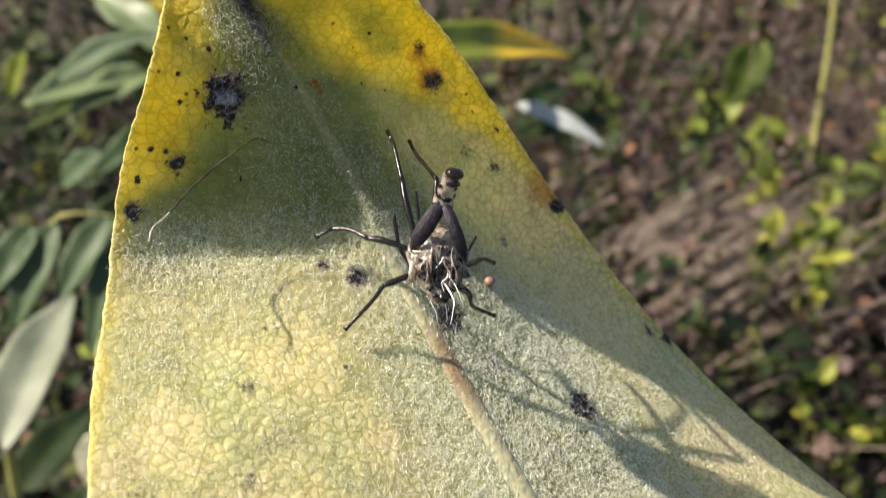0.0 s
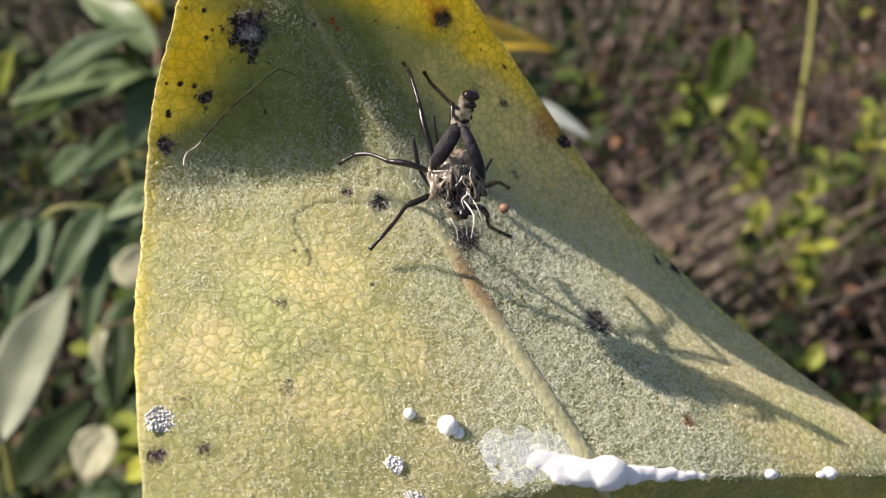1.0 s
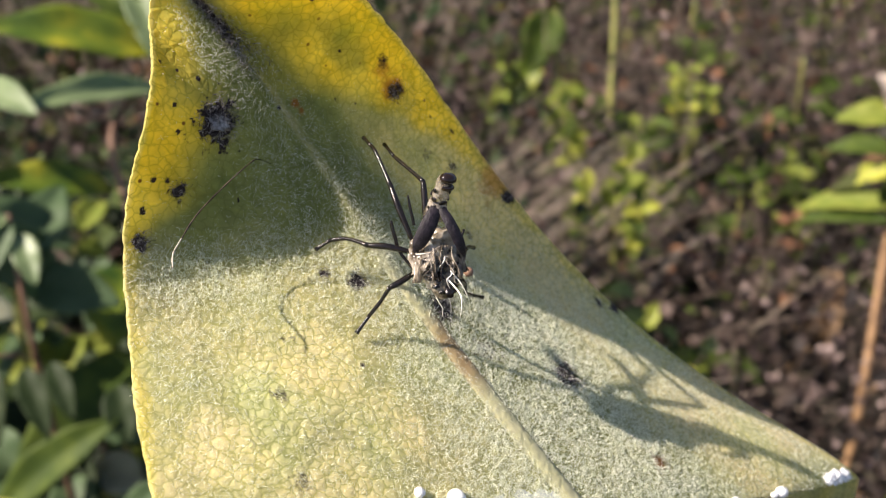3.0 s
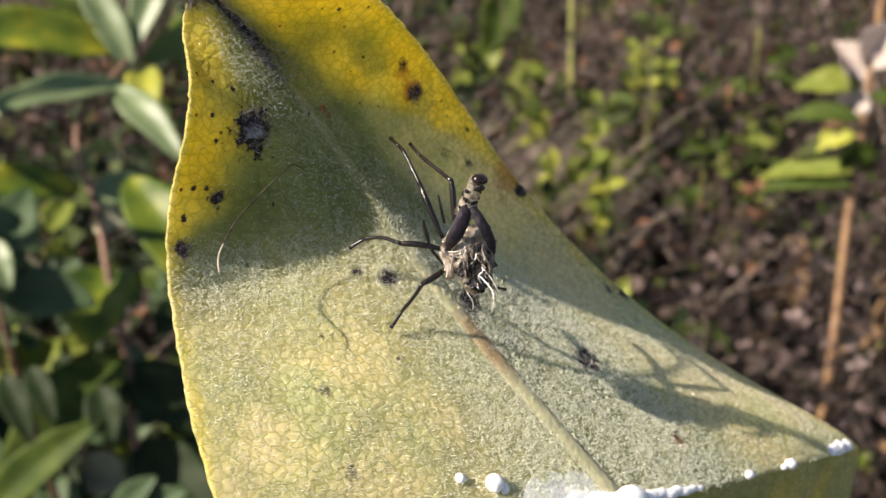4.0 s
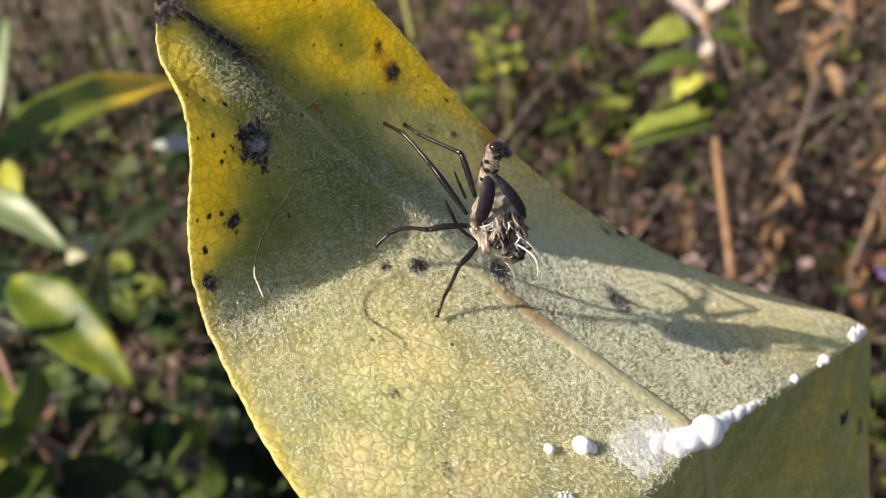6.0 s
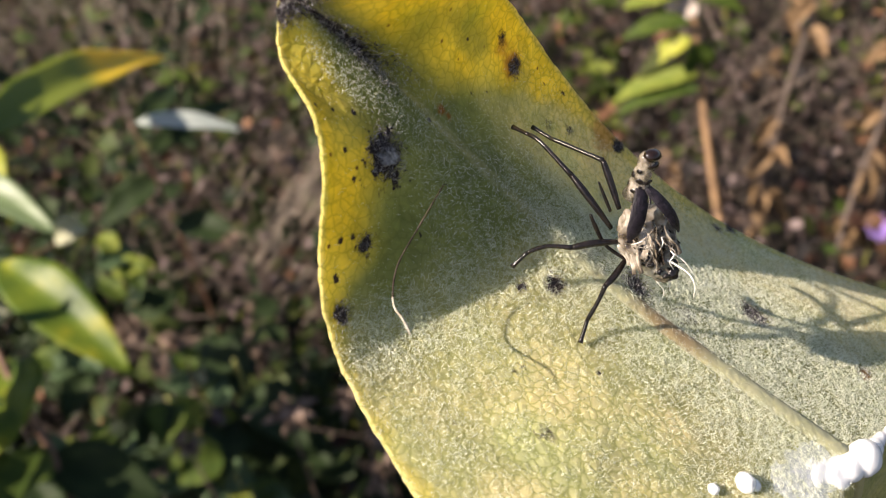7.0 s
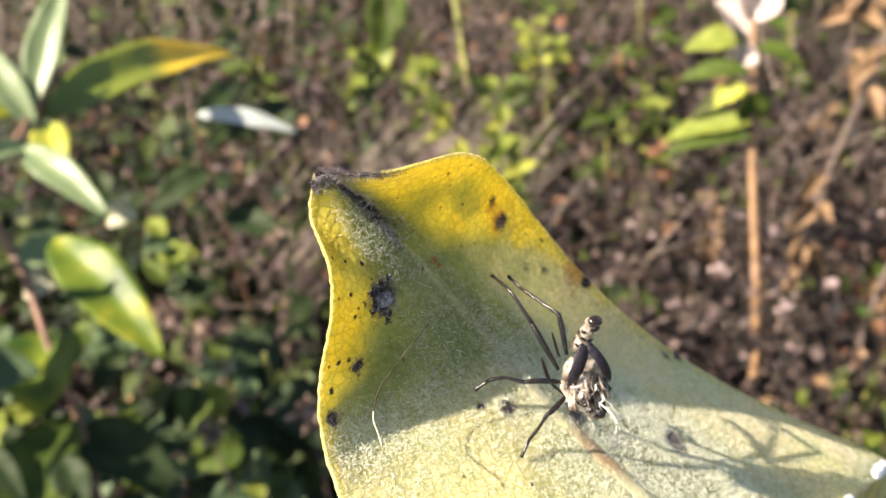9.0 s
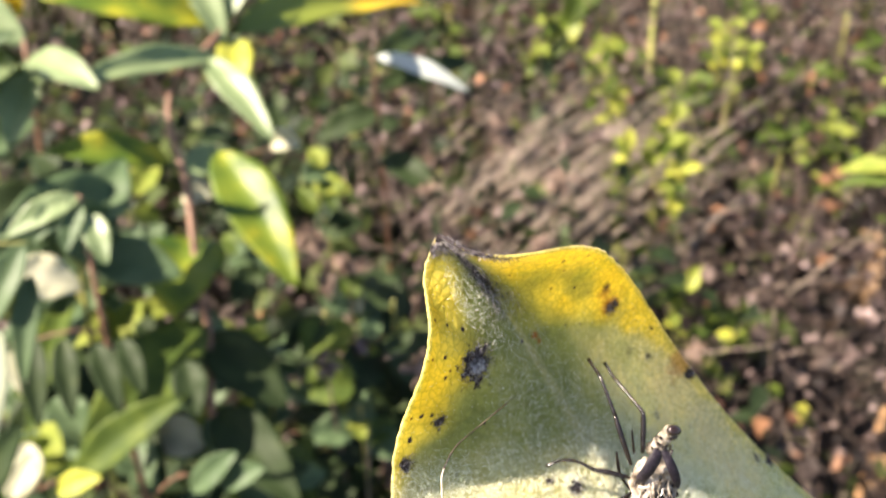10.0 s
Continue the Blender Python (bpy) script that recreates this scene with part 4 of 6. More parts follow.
    for t, an, a, b in ((0.0, 8, 0.42, 0.26), (0.06, 75, 0.30, 0.24), (0.04, -62, 0.34, 0.26), (0.1, -120, 0.3, 0.3), (0.34, 14, 0.46, 0.25), (0.36, 85, 0.30, 0.24), (0.37, -52, 0.30, 0.26), (0.42, -110, 0.3, 0.26), (0.62, 65, 0.24, 0.2), (0.62, -68, 0.26, 0.24), (0.2, -35, 0.16, 0.16)):
        o = side * math.sin(radians(an)) + fr * math.cos(radians(an))
        around = dn.cross(o).normalized()
        piece("dark_plate", *ball(neck + d * t + o * (0.90 - 0.16 * t), (around * a, dn * b, o * 0.10), 8, 12, 0.16, t * 9 + an), M_CHITIN, skin)
    piece("eye", *ball(head + side * 0.22 + fr * 0.20 + dn * 0.12, (side * 0.82, fr * 0.66, dn * 0.52), 14, 20, 0.05, 1), M_EYE, skin, "glossy dark cap")
    piece("eye", *ball(head - dn * 0.72 + fr * 0.42 + side * 0.26, (side * 0.70, fr * 0.48, dn * 0.38), 14, 20, 0.05, 2), M_EYE, skin, "glossy dark cap")
    for pts in LEGS:
        leg = limb(pts[:3], [0.20, 0.31, 0.33, 0.24], skin)
        limb(pts[2:5], [0.26, 0.20, 0.19, 0.22, 0.18], leg, "shin")
        limb(pts[4:], [0.19, 0.18, 0.18, 0.25], leg, "foot")
    limb([(-4.5, 82.0, -54.1), (-4.3, 81.5, -55.5), (-3.8, 80.7, -57.3), (-1.9, 78.7, -59.4)], [0.12, 0.2, 0.17, 0.13], skin, "feeler")
    limb([(-2.5, 83.6, -52.5), (-2.4, 83.0, -53.7), (-2.2, 82.4, -55.2)], [0.08, 0.15, 0.15], skin, "feeler")
    limb([(3.1, 83.9, -57.4), (2.3, 82.9, -58.3), (1.5, 81.6, -59.2)], [0.11, 0.19, 0.2], skin, "feeler")
    limb([(-0.4, 78.2, -57.9), (-0.3, 77.6, -58.2), (0.3, 76.4, -58.5), (0.8, 75.2, -59.0), (0.7, 74.3, -59.6), (0.5, 74.2, -60.8)], [0.09, 0.10, 0.07, 0.05, 0.03], skin, "lining_thread", M_WHITE, "white windpipe lining thread")
    limb([(-1.4, 78.3, -59.1), (-1.2, 77.1, -60.2), (-0.7, 76.8, -61.3), (-0.6, 77.1, -62.6)], [0.07, 0.06, 0.05, 0.03], skin, "lining_thread", M_WHITE)
    limb([(-0.2, 77.9, -59.8), (0.2, 77.2, -61.1), (0.3, 77.3, -62.4)], [0.06, 0.05, 0.03], skin, "lining_thread", M_WHITE)
    # loose strands of lining over the torn back
    rng = random.Random(41)
    for i in range(15):
        x, z = rng.uniform(-1.5, 1.5), rng.uniform(-2.2, 1.0)
        q = c + ax_s * x + ax_l * z - ax_d * (1.75 - 0.22 * x * x)
        turn = ax_s * rng.gauss(0, 0.7) + ax_l * rng.gauss(-0.5, 0.7)
        limb([q, q + turn * 0.6 - ax_d * rng.uniform(0.1, 0.45), q + turn * 1.1 + ax_s * rng.gauss(0, 0.35) - ax_d * 0.1, q + turn * 1.5 + ax_l * rng.gauss(0, 0.35) + ax_d * 0.2], [0.04, 0.06, 0.05, 0.03], skin, "lining_thread", (M_WHITE, M_NECK, M_NECK)[i % 3])
    # crumpled clear folds that hang round the belly
    rng = random.Random(18)
    for i in range(16):
        an = radians(-110 + 220 * i / 15 + rng.uniform(-6, 6))
        o = (ax_s * math.sin(an) * 2.3 - ax_d * math.cos(an) * 1.55)
        top = c + o * 0.95 + ax_l * rng.uniform(-0.6, 1.2)
        end = c + o * rng.uniform(0.9, 1.18) - ax_l * rng.uniform(1.3, 2.9)
        d2 = end - top
        sd = d2.cross(o).normalized() * rng.uniform(0.25, 0.6)

        def fold(a, k, top=top, d2=d2, sd=sd, o=o, i=i):
            x = 2 * a - 1
            return w(top + d2 * k + sd * x * (0.35 + 0.65 * math.sin(math.pi * min(k + 0.15, 1.0))) + o.normalized() * (0.2 * math.sin(k * 5 + i) + 0.25 * x * x + 0.12 * math.sin(x * 6 + i * 2)))
        piece("skin_fold", *slab(fold, 8, 10, 0.04 * MM), M_SHELL, skin)
    # dark plates left in the torn back, and bits of black along its sides
    rng = random.Random(8)
    for i in range(30):
        th, z = rng.uniform(0, 2 * math.pi), rng.uniform(-1.0, 0.55)
        o = ax_s * math.cos(th) * 2.35 + ax_d * math.sin(th) * 1.6
        q = c + o * (1 - 0.2 * z * z) + ax_l * z * 2.6
        a, b = rng.uniform(0.16, 0.42), rng.uniform(0.10, 0.22)
        tilt = (ax_l + ax_s * rng.uniform(-0.9, 0.9)).normalized()
        crs = tilt.cross(o).normalized()
        piece("flake", *ball(q, (tilt * a * 1.4, crs * b, o.normalized() * 0.09), 6, 9, 0.35, i * 1.7), (M_CHITIN, M_SHELL, M_CHITIN)[i % 3], skin)
    return skin


skin = build_skin()

# dry thread that stands off the leaf
th = [(-24.9, 76.4, -52.8), (-24.8, 77.8, -52.3), (-24.3, 80.6, -52.9), (-22.6, 82.9, -51.7), (-19.9, 83.7, -49.5), (-17.1, 84.8, -47.8), (-16.3, 85.6, -48.0), (-15.2, 87.4, -49.6)]
path = [w(p) for p in smooth_path(th, 6)]
v_, f_ = tube(path, [MM * r * (1 + 0.25 * math.sin(i * 2.1)) for i, r in enumerate(lerp_list([0.06, 0.09, 0.085, 0.075, 0.065, 0.055, 0.04, 0.03], len(path)))], 6)
feeler = on_leaf(piece("dry_feeler", v_, f_, M_FEELER))
feeler.data.materials.append(M_FEELER_LIT)
# the sunlit lower end is put in as a lighter material
for poly in feeler.data.polygons:
    poly.material_index = 1 if poly.index < 13 * 6 else 0
tagged(feeler, "thin dry feeler curving off the leaf", "insect feeler")
tagged(on_leaf(piece("insect_egg", *ball((4.7, 88.9, -66.3), (Vector((0.55, 0, 0)), Vector((0, 0.55, 0)), Vector((0, 0, 0.55))), 10, 14, 0.1, 2), plain("egg", [(0.3, (0.12, 0.07, 0.045)), (0.7, (0.24, 0.14, 0.09))], 900, 0.5))), "small round brown egg held in the leaf wool", "egg")


# ---- the meadow behind ----
def ground_sheet():
    def axis(lo, hi, mid, n):
        near = [lo + (hi - lo) * i / n for i in range(n + 1)]
        return [-300, -60, -15, -5] + near + [hi + 4, hi + 15, hi + 60, 300 + mid]
    xs, ys = axis(-2.5, 3.5, 0, 70), axis(-2.0, 5.0, 0, 80)
    verts = []
    for y in ys:
        for x in xs:
            k = 1.0 if abs(x) < 6 and abs(y) < 8 else 0.0
            verts.append((x, y, k * (0.05 * noise.noise(Vector((x * 2, y * 2, 0))) + 0.02 * noise.noise(Vector((x * 9, y * 9, 3))))))
    m = len(xs)
    faces = [(j * m + i, j * m + i + 1, (j + 1) * m + i + 1, (j + 1) * m + i) for j in range(len(ys) - 1) for i in range(m - 1)]
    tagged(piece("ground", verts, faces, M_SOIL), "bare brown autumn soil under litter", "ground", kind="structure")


ground_sheet()


def quad_leaf(rng, p, ln, wd, up=0.5):
    """A small bent leaf of six faces."""
    d = Vector((rng.gauss(0, 1), rng.gauss(0, 1), rng.gauss(0, up))).normalized()
    n = Vector((rng.gauss(0, 0.6), rng.gauss(0, 0.6), 1)).normalized()
    s = d.cross(n).normalized() * wd
    n = s.cross(d).normalized()
    verts = []
    for t, k in ((0, 0.08), (0.35, 1.0), (0.7, 0.75), (1.0, 0.05)):
        c = Vector(p) + d * ln * t - n * ln * 0.35 * t * t
        verts += [c - s * k + n * wd * 0.35 * k, c, c + s * k + n * wd * 0.35 * k]
    faces = []
    for i in range(3):
        for k in range(2):
            a = i * 3 + k
            faces.append((a, a + 1, a + 4, a + 3))
    return verts, faces


def border(x, y, zone):
    """Falls to 0 within 0.7 m of the zone's edge, unevenly."""
    d = min(x - zone[0], zone[1] - x, zone[3] - y, y - zone[2] + (0.7 if zone[2] > 0 else 0.0)) + 0.35 * noise.noise(Vector((x * 1.3, y * 1.3, 9)))
    return bump01(d, 0.0, 0.7) if zone[1] - zone[0] > 3 else 1.0


def scatter(name, mat, count, seed, zone, zr, size, label, category, up=0.5, slim=0.28, patch=None):
    rng = random.Random(seed)
    chunks = []
    while len(chunks) < count:
        x, y = rng.uniform(zone[0], zone[1]), rng.uniform(zone[2], zone[3])
        if patch and noise.noise(Vector((x * patch[0], y * patch[0], seed))) < patch[1]:
            continue
        if rng.random() > border(x, y, zone):
            continue
        z = zr[0] + (zr[1] - zr[0]) * rng.random() ** 1.6
        ln = rng.uniform(*size)
        chunks.append(quad_leaf(rng, (x, y, z), ln, ln * slim * rng.uniform(0.6, 1.3), up))
    tagged(piece(name, *joined(chunks), mat), label, category, kind="stuff")


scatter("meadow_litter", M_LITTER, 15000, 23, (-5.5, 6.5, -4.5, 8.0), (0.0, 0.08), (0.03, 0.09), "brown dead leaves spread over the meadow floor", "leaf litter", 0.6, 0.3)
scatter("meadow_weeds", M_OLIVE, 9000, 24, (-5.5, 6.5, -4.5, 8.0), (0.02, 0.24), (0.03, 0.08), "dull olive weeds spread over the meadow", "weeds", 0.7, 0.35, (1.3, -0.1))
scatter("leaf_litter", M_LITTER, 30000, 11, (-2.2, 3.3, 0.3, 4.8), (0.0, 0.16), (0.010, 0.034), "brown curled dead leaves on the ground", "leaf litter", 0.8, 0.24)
scatter("low_weeds", M_WEED, 5600, 12, (-2.0, 3.2, 0.4, 4.5), (0.03, 0.30), (0.012, 0.034), "yellow-green weed leaves among dead stems", "weeds", 0.5, 0.4, (3.4, 0.14))
scatter("dark_weeds", M_DARKWEED, 5200, 13, (-1.4, 0.45, 0.5, 2.6), (0.03, 0.46), (0.018, 0.045), "dark green weed leaves with shade in their colour", "weeds", 0.5, 0.36, (2.6, -0.12))
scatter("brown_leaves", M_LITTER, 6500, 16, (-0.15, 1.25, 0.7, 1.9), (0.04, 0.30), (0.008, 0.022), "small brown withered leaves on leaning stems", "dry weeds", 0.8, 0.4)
# dark leaves fill the place where shade lies; the shade is their colour
scatter("shade_weeds", M_DARKWEED, 3000, 15, (-0.35, 0.28, 0.6, 1.5), (0.05, 0.42), (0.018, 0.045), "small dark green leaves coloured to stand for deep shade", "weeds", 0.5, 0.36, (3.0, -0.15))
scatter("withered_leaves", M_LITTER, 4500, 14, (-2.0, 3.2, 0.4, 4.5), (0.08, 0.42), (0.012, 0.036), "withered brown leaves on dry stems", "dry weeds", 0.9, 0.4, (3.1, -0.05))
scatter("rusty_leaves", M_RUSTLEAF, 3600, 18, (-0.9, 2.4, 0.6, 3.6), (0.05, 0.34), (0.010, 0.028), "rust-brown withered leaves on dead weeds", "dry weeds", 0.8, 0.42, (2.7, -0.02))
scatter("olive_weeds", M_OLIVE, 5200, 19, (-1.0, 2.6, 0.6, 3.8), (0.05, 0.36), (0.012, 0.032), "dull olive weed leaves between dead stems", "weeds", 0.6, 0.42, (2.3, 0.0))
scatter("seed_fluff", M_MAUVE, 5200, 17, (-0.6, 1.9, 0.7, 3.2), (0.10, 0.36), (0.006, 0.016), "pale mauve seed fluff caught on dead weeds", "seed fluff", 1.0, 0.5, (6.5, 0.22))


def dry_stems(count, seed):
    rng = random.Random(seed)
    chunks = []
    for _ in range(count):
        x, y = rng.uniform(-2.0, 3.2), rng.uniform(0.4, 4.6)
        if rng.random() > border(x, y, (-2.0, 3.2, 0.4, 4.6)):
            continue
        h = rng.uniform(0.12, 0.5)
        a, k = rng.uniform(0, 2 * math.pi), rng.uniform(0.05, 1.2)
        top = Vector((x + math.cos(a) * k * h, y + math.sin(a) * k * h, h))
        mid = (Vector((x, y, 0)) + top) / 2 + Vector((rng.gauss(0, 0.02), rng.gauss(0, 0.02), 0.05 * h))
        chunks.append(tube([Vector((x, y, -0.02)), mid, top], [rng.uniform(0.0008, 0.0018), 0.0010, 0.0006], 4))
    tagged(piece("dry_stems", *joined(chunks), M_STRAW), "thin leaning dry grass and weed stems", "dry stems", kind="stuff")


dry_stems(5600, 21)


def lance(base, tip, width, droop=0.1, cup=0.15, twist=0.0, face=(0, -0.5, 0.85)):
    """A lance-shaped leaf as a closed thin solid from base to tip."""
    base, tip = Vector(base), Vector(tip)
    d = tip - base
    ln = d.length
    d.normalize()
    side0 = d.cross(Vector(face)).normalized()

    def fn(a, b):
        s = 2 * a - 1
        k = (math.sin(math.pi * min(max(b, 0.0), 1.0) ** 0.8) ** 0.85) * width / 2 + 0.0008
        an = radians(twist) * b
        n0 = side0.cross(d)
        side = side0 * math.cos(an) + n0 * math.sin(an)
        n = side.cross(d)
        c = base + d * ln * b + Vector((0, 0, 1)) * droop * ln * 4 * b * (1 - b)
        return c + side * s * k + n * ((cup + 0.18) * k * (abs(s) ** 1.15) + 0.09 * k * abs(s) * math.sin(b * 15 + 2.2 * s + ln * 900))
    return slab(fn, 8, 16, 0.0005)


def stem_of(pts, r0, r1, sides=8):
    path = smooth_path(pts, 6)
    return tube(path, lerp_list([r0, r1], len(path)), sides)


def leaves(pl, rows, droop=0.06, cup=0.2):
    for b, t, wd, m, lab in rows:
        piece("leaf", *lance(b, t, wd, droop, cup), m, pl, lab)


def left_plant():
    pl = thing("tall_weed", "leafy green and yellow weed with a thin brown stem", "weed plant")
    piece("stem", *stem_of([(-0.12, 0.60, 0.0), (-0.111, 0.630, 0.305), (-0.115, 0.635, 0.557), (-0.111, 0.688, 0.609), (-0.115, 0.725, 0.652), (-0.117, 0.783, 0.697), (-0.126, 0.867, 0.736), (-0.072, 0.943, 0.763), (-0.056, 1.013, 0.785)], 0.004, 0.0024), M_STEM, pl)
    leaves(pl, (
        ((-0.068, 0.964, 0.740), (0.149, 1.156, 0.658), 0.055, M_YELTIP, "lance leaf with a yellow tip"),
        ((-0.084, 0.943, 0.764), (-0.229, 0.943, 0.802), 0.045, M_GREENYEL, "green leaf turning yellow"),
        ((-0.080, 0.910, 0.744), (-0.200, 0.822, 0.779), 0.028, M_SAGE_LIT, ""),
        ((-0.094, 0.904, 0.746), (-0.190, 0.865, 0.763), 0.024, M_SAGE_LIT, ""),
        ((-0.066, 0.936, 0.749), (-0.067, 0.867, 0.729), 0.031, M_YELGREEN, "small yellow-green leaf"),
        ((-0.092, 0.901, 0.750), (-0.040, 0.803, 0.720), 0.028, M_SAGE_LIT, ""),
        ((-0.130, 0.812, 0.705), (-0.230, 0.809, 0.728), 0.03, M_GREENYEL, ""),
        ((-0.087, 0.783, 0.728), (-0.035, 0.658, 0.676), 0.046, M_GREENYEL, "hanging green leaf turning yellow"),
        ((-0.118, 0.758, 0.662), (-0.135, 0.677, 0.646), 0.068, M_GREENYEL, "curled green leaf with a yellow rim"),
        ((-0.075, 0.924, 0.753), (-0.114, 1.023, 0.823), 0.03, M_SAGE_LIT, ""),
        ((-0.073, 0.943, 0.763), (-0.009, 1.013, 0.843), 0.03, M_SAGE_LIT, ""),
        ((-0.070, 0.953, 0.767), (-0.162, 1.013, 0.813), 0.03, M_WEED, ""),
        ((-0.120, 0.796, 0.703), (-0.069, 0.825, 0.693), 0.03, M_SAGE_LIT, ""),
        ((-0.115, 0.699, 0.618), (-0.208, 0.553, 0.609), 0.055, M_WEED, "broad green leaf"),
        # lowest leaves: shade under the plant put in as a darker green
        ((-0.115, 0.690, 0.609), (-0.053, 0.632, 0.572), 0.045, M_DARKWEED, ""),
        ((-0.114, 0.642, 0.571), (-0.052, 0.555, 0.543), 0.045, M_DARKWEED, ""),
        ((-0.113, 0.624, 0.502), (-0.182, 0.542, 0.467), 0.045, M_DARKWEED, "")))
    for q in ((-0.031, 0.843, 0.690), (-0.110, 0.787, 0.684)):
        c = lance((q[0] - 0.012, q[1], q[2]), (q[0] + 0.014, q[1] - 0.01, q[2] + 0.004), 0.024, 0.1, 0.5)
        piece("pale_leaf", *c, M_CREAM, pl, "small cream-coloured leaf")
    piece("twig", *stem_of([(-0.120, 0.796, 0.703), (-0.074, 0.825, 0.693), (-0.031, 0.843, 0.690)], 0.0012, 0.0008, 6), M_STEM, pl)
    return pl


left_plant()


def sage_plant():
    pl = thing("grey_green_weed", "broad grey-green weed leaves on a short stem", "weed plant")
    piece("stem", *stem_of([(-0.26, 0.68, 0.0), (-0.224, 0.696, 0.401), (-0.198, 0.698, 0.695), (-0.189, 0.707, 0.733)], 0.004, 0.002), M_GREENSTEM, pl)
    leaves(pl, (
        ((-0.157, 0.737, 0.724), (-0.245, 0.670, 0.749), 0.05, M_SAGE, ""), ((-0.172, 0.703, 0.684), (-0.215, 0.693, 0.769), 0.045, M_SAGE, ""),
        ((-0.198, 0.698, 0.695), (-0.285, 0.669, 0.713), 0.05, M_SAGE, ""), ((-0.188, 0.698, 0.695), (-0.121, 0.678, 0.687), 0.04, M_SAGE, ""),
        ((-0.188, 0.698, 0.714), (-0.160, 0.766, 0.742), 0.04, M_SAGE, ""), ((-0.207, 0.699, 0.655), (-0.265, 0.622, 0.636), 0.05, M_SAGE, ""),
        ((-0.238, 0.654, 0.724), (-0.191, 0.653, 0.707), 0.034, M_CREAM, "pale curled leaf"), ((-0.207, 0.690, 0.617), (-0.187, 0.602, 0.599), 0.05, M_DARKWEED, ""),
        ((-0.206, 0.691, 0.578), (-0.283, 0.624, 0.557), 0.055, M_DARKWEED, ""), ((-0.226, 0.540, 0.671), (-0.236, 0.508, 0.648), 0.03, M_CREAM, "pale yellow leaf"),
        ((-0.215, 0.692, 0.548), (-0.157, 0.604, 0.531), 0.05, M_DARKWEED, ""), ((-0.207, 0.699, 0.675), (-0.226, 0.540, 0.671), 0.02, M_WEED, ""),
        ((-0.198, 0.698, 0.704), (-0.238, 0.654, 0.724), 0.02, M_SAGE, "")))
    return pl


sage_plant()


def fan_weed():
    """Grey-green fan of leaflets over dark hanging ones."""
    pl = thing("fan_leaf_weed", "weed with fans of grey-green leaflets above dark hanging ones", "weed plant")
    piece("stem", *stem_of([(-0.19, 0.60, 0.0), (-0.176, 0.60, 0.45), (-0.168, 0.585, 0.72), (-0.170, 0.622, 0.812)], 0.0034, 0.0016), M_STEM, pl)
    piece("twig", *stem_of([(-0.168, 0.585, 0.72), (-0.186, 0.572, 0.738), (-0.225, 0.568, 0.735)], 0.0014, 0.0008, 6), M_STEM, pl)
    piece("twig", *stem_of([(-0.175, 0.597, 0.50), (-0.19, 0.53, 0.64), (-0.236, 0.504, 0.656)], 0.0014, 0.0008, 6), M_STEM, pl)
    piece("twig", *stem_of([(-0.175, 0.597, 0.52), (-0.13, 0.52, 0.64), (-0.095, 0.486, 0.664)], 0.0014, 0.0008, 6), M_STEM, pl)
    leaves(pl, (
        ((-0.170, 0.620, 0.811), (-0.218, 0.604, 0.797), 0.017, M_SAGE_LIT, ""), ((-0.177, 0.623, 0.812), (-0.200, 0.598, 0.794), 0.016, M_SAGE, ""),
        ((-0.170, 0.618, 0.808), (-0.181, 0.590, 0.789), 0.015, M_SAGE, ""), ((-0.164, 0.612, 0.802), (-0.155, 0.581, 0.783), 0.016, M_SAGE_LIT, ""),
        ((-0.210, 0.568, 0.739), (-0.210, 0.523, 0.701), 0.017, M_DARKWEED, ""), ((-0.191, 0.565, 0.739), (-0.188, 0.523, 0.706), 0.016, M_DARKWEED, ""),
        ((-0.170, 0.559, 0.736), (-0.157, 0.520, 0.709), 0.017, M_DARKWEED, ""), ((-0.153, 0.558, 0.739), (-0.141, 0.524, 0.718), 0.015, M_DARKWEED, ""),
        ((-0.223, 0.566, 0.733), (-0.218, 0.538, 0.718), 0.013, M_CREAM, "small cream leaf"), ((-0.236, 0.506, 0.658), (-0.215, 0.514, 0.689), 0.015, M_CREAM, "small cream leaf"),
        ((-0.206, 0.503, 0.661), (-0.174, 0.496, 0.677), 0.015, M_YELGREEN, "yellow leaf"), ((-0.195, 0.506, 0.667), (-0.114, 0.519, 0.718), 0.026, M_WEED, "long green leaf"),
        ((-0.113, 0.541, 0.727), (-0.109, 0.509, 0.706), 0.022, M_DARKWEED, ""), ((-0.100, 0.486, 0.664), (-0.069, 0.481, 0.681), 0.016, M_SAGE, ""),
        ((-0.119, 0.487, 0.661), (-0.086, 0.491, 0.689), 0.017, M_SAGE, "")))
    return pl


fan_weed()


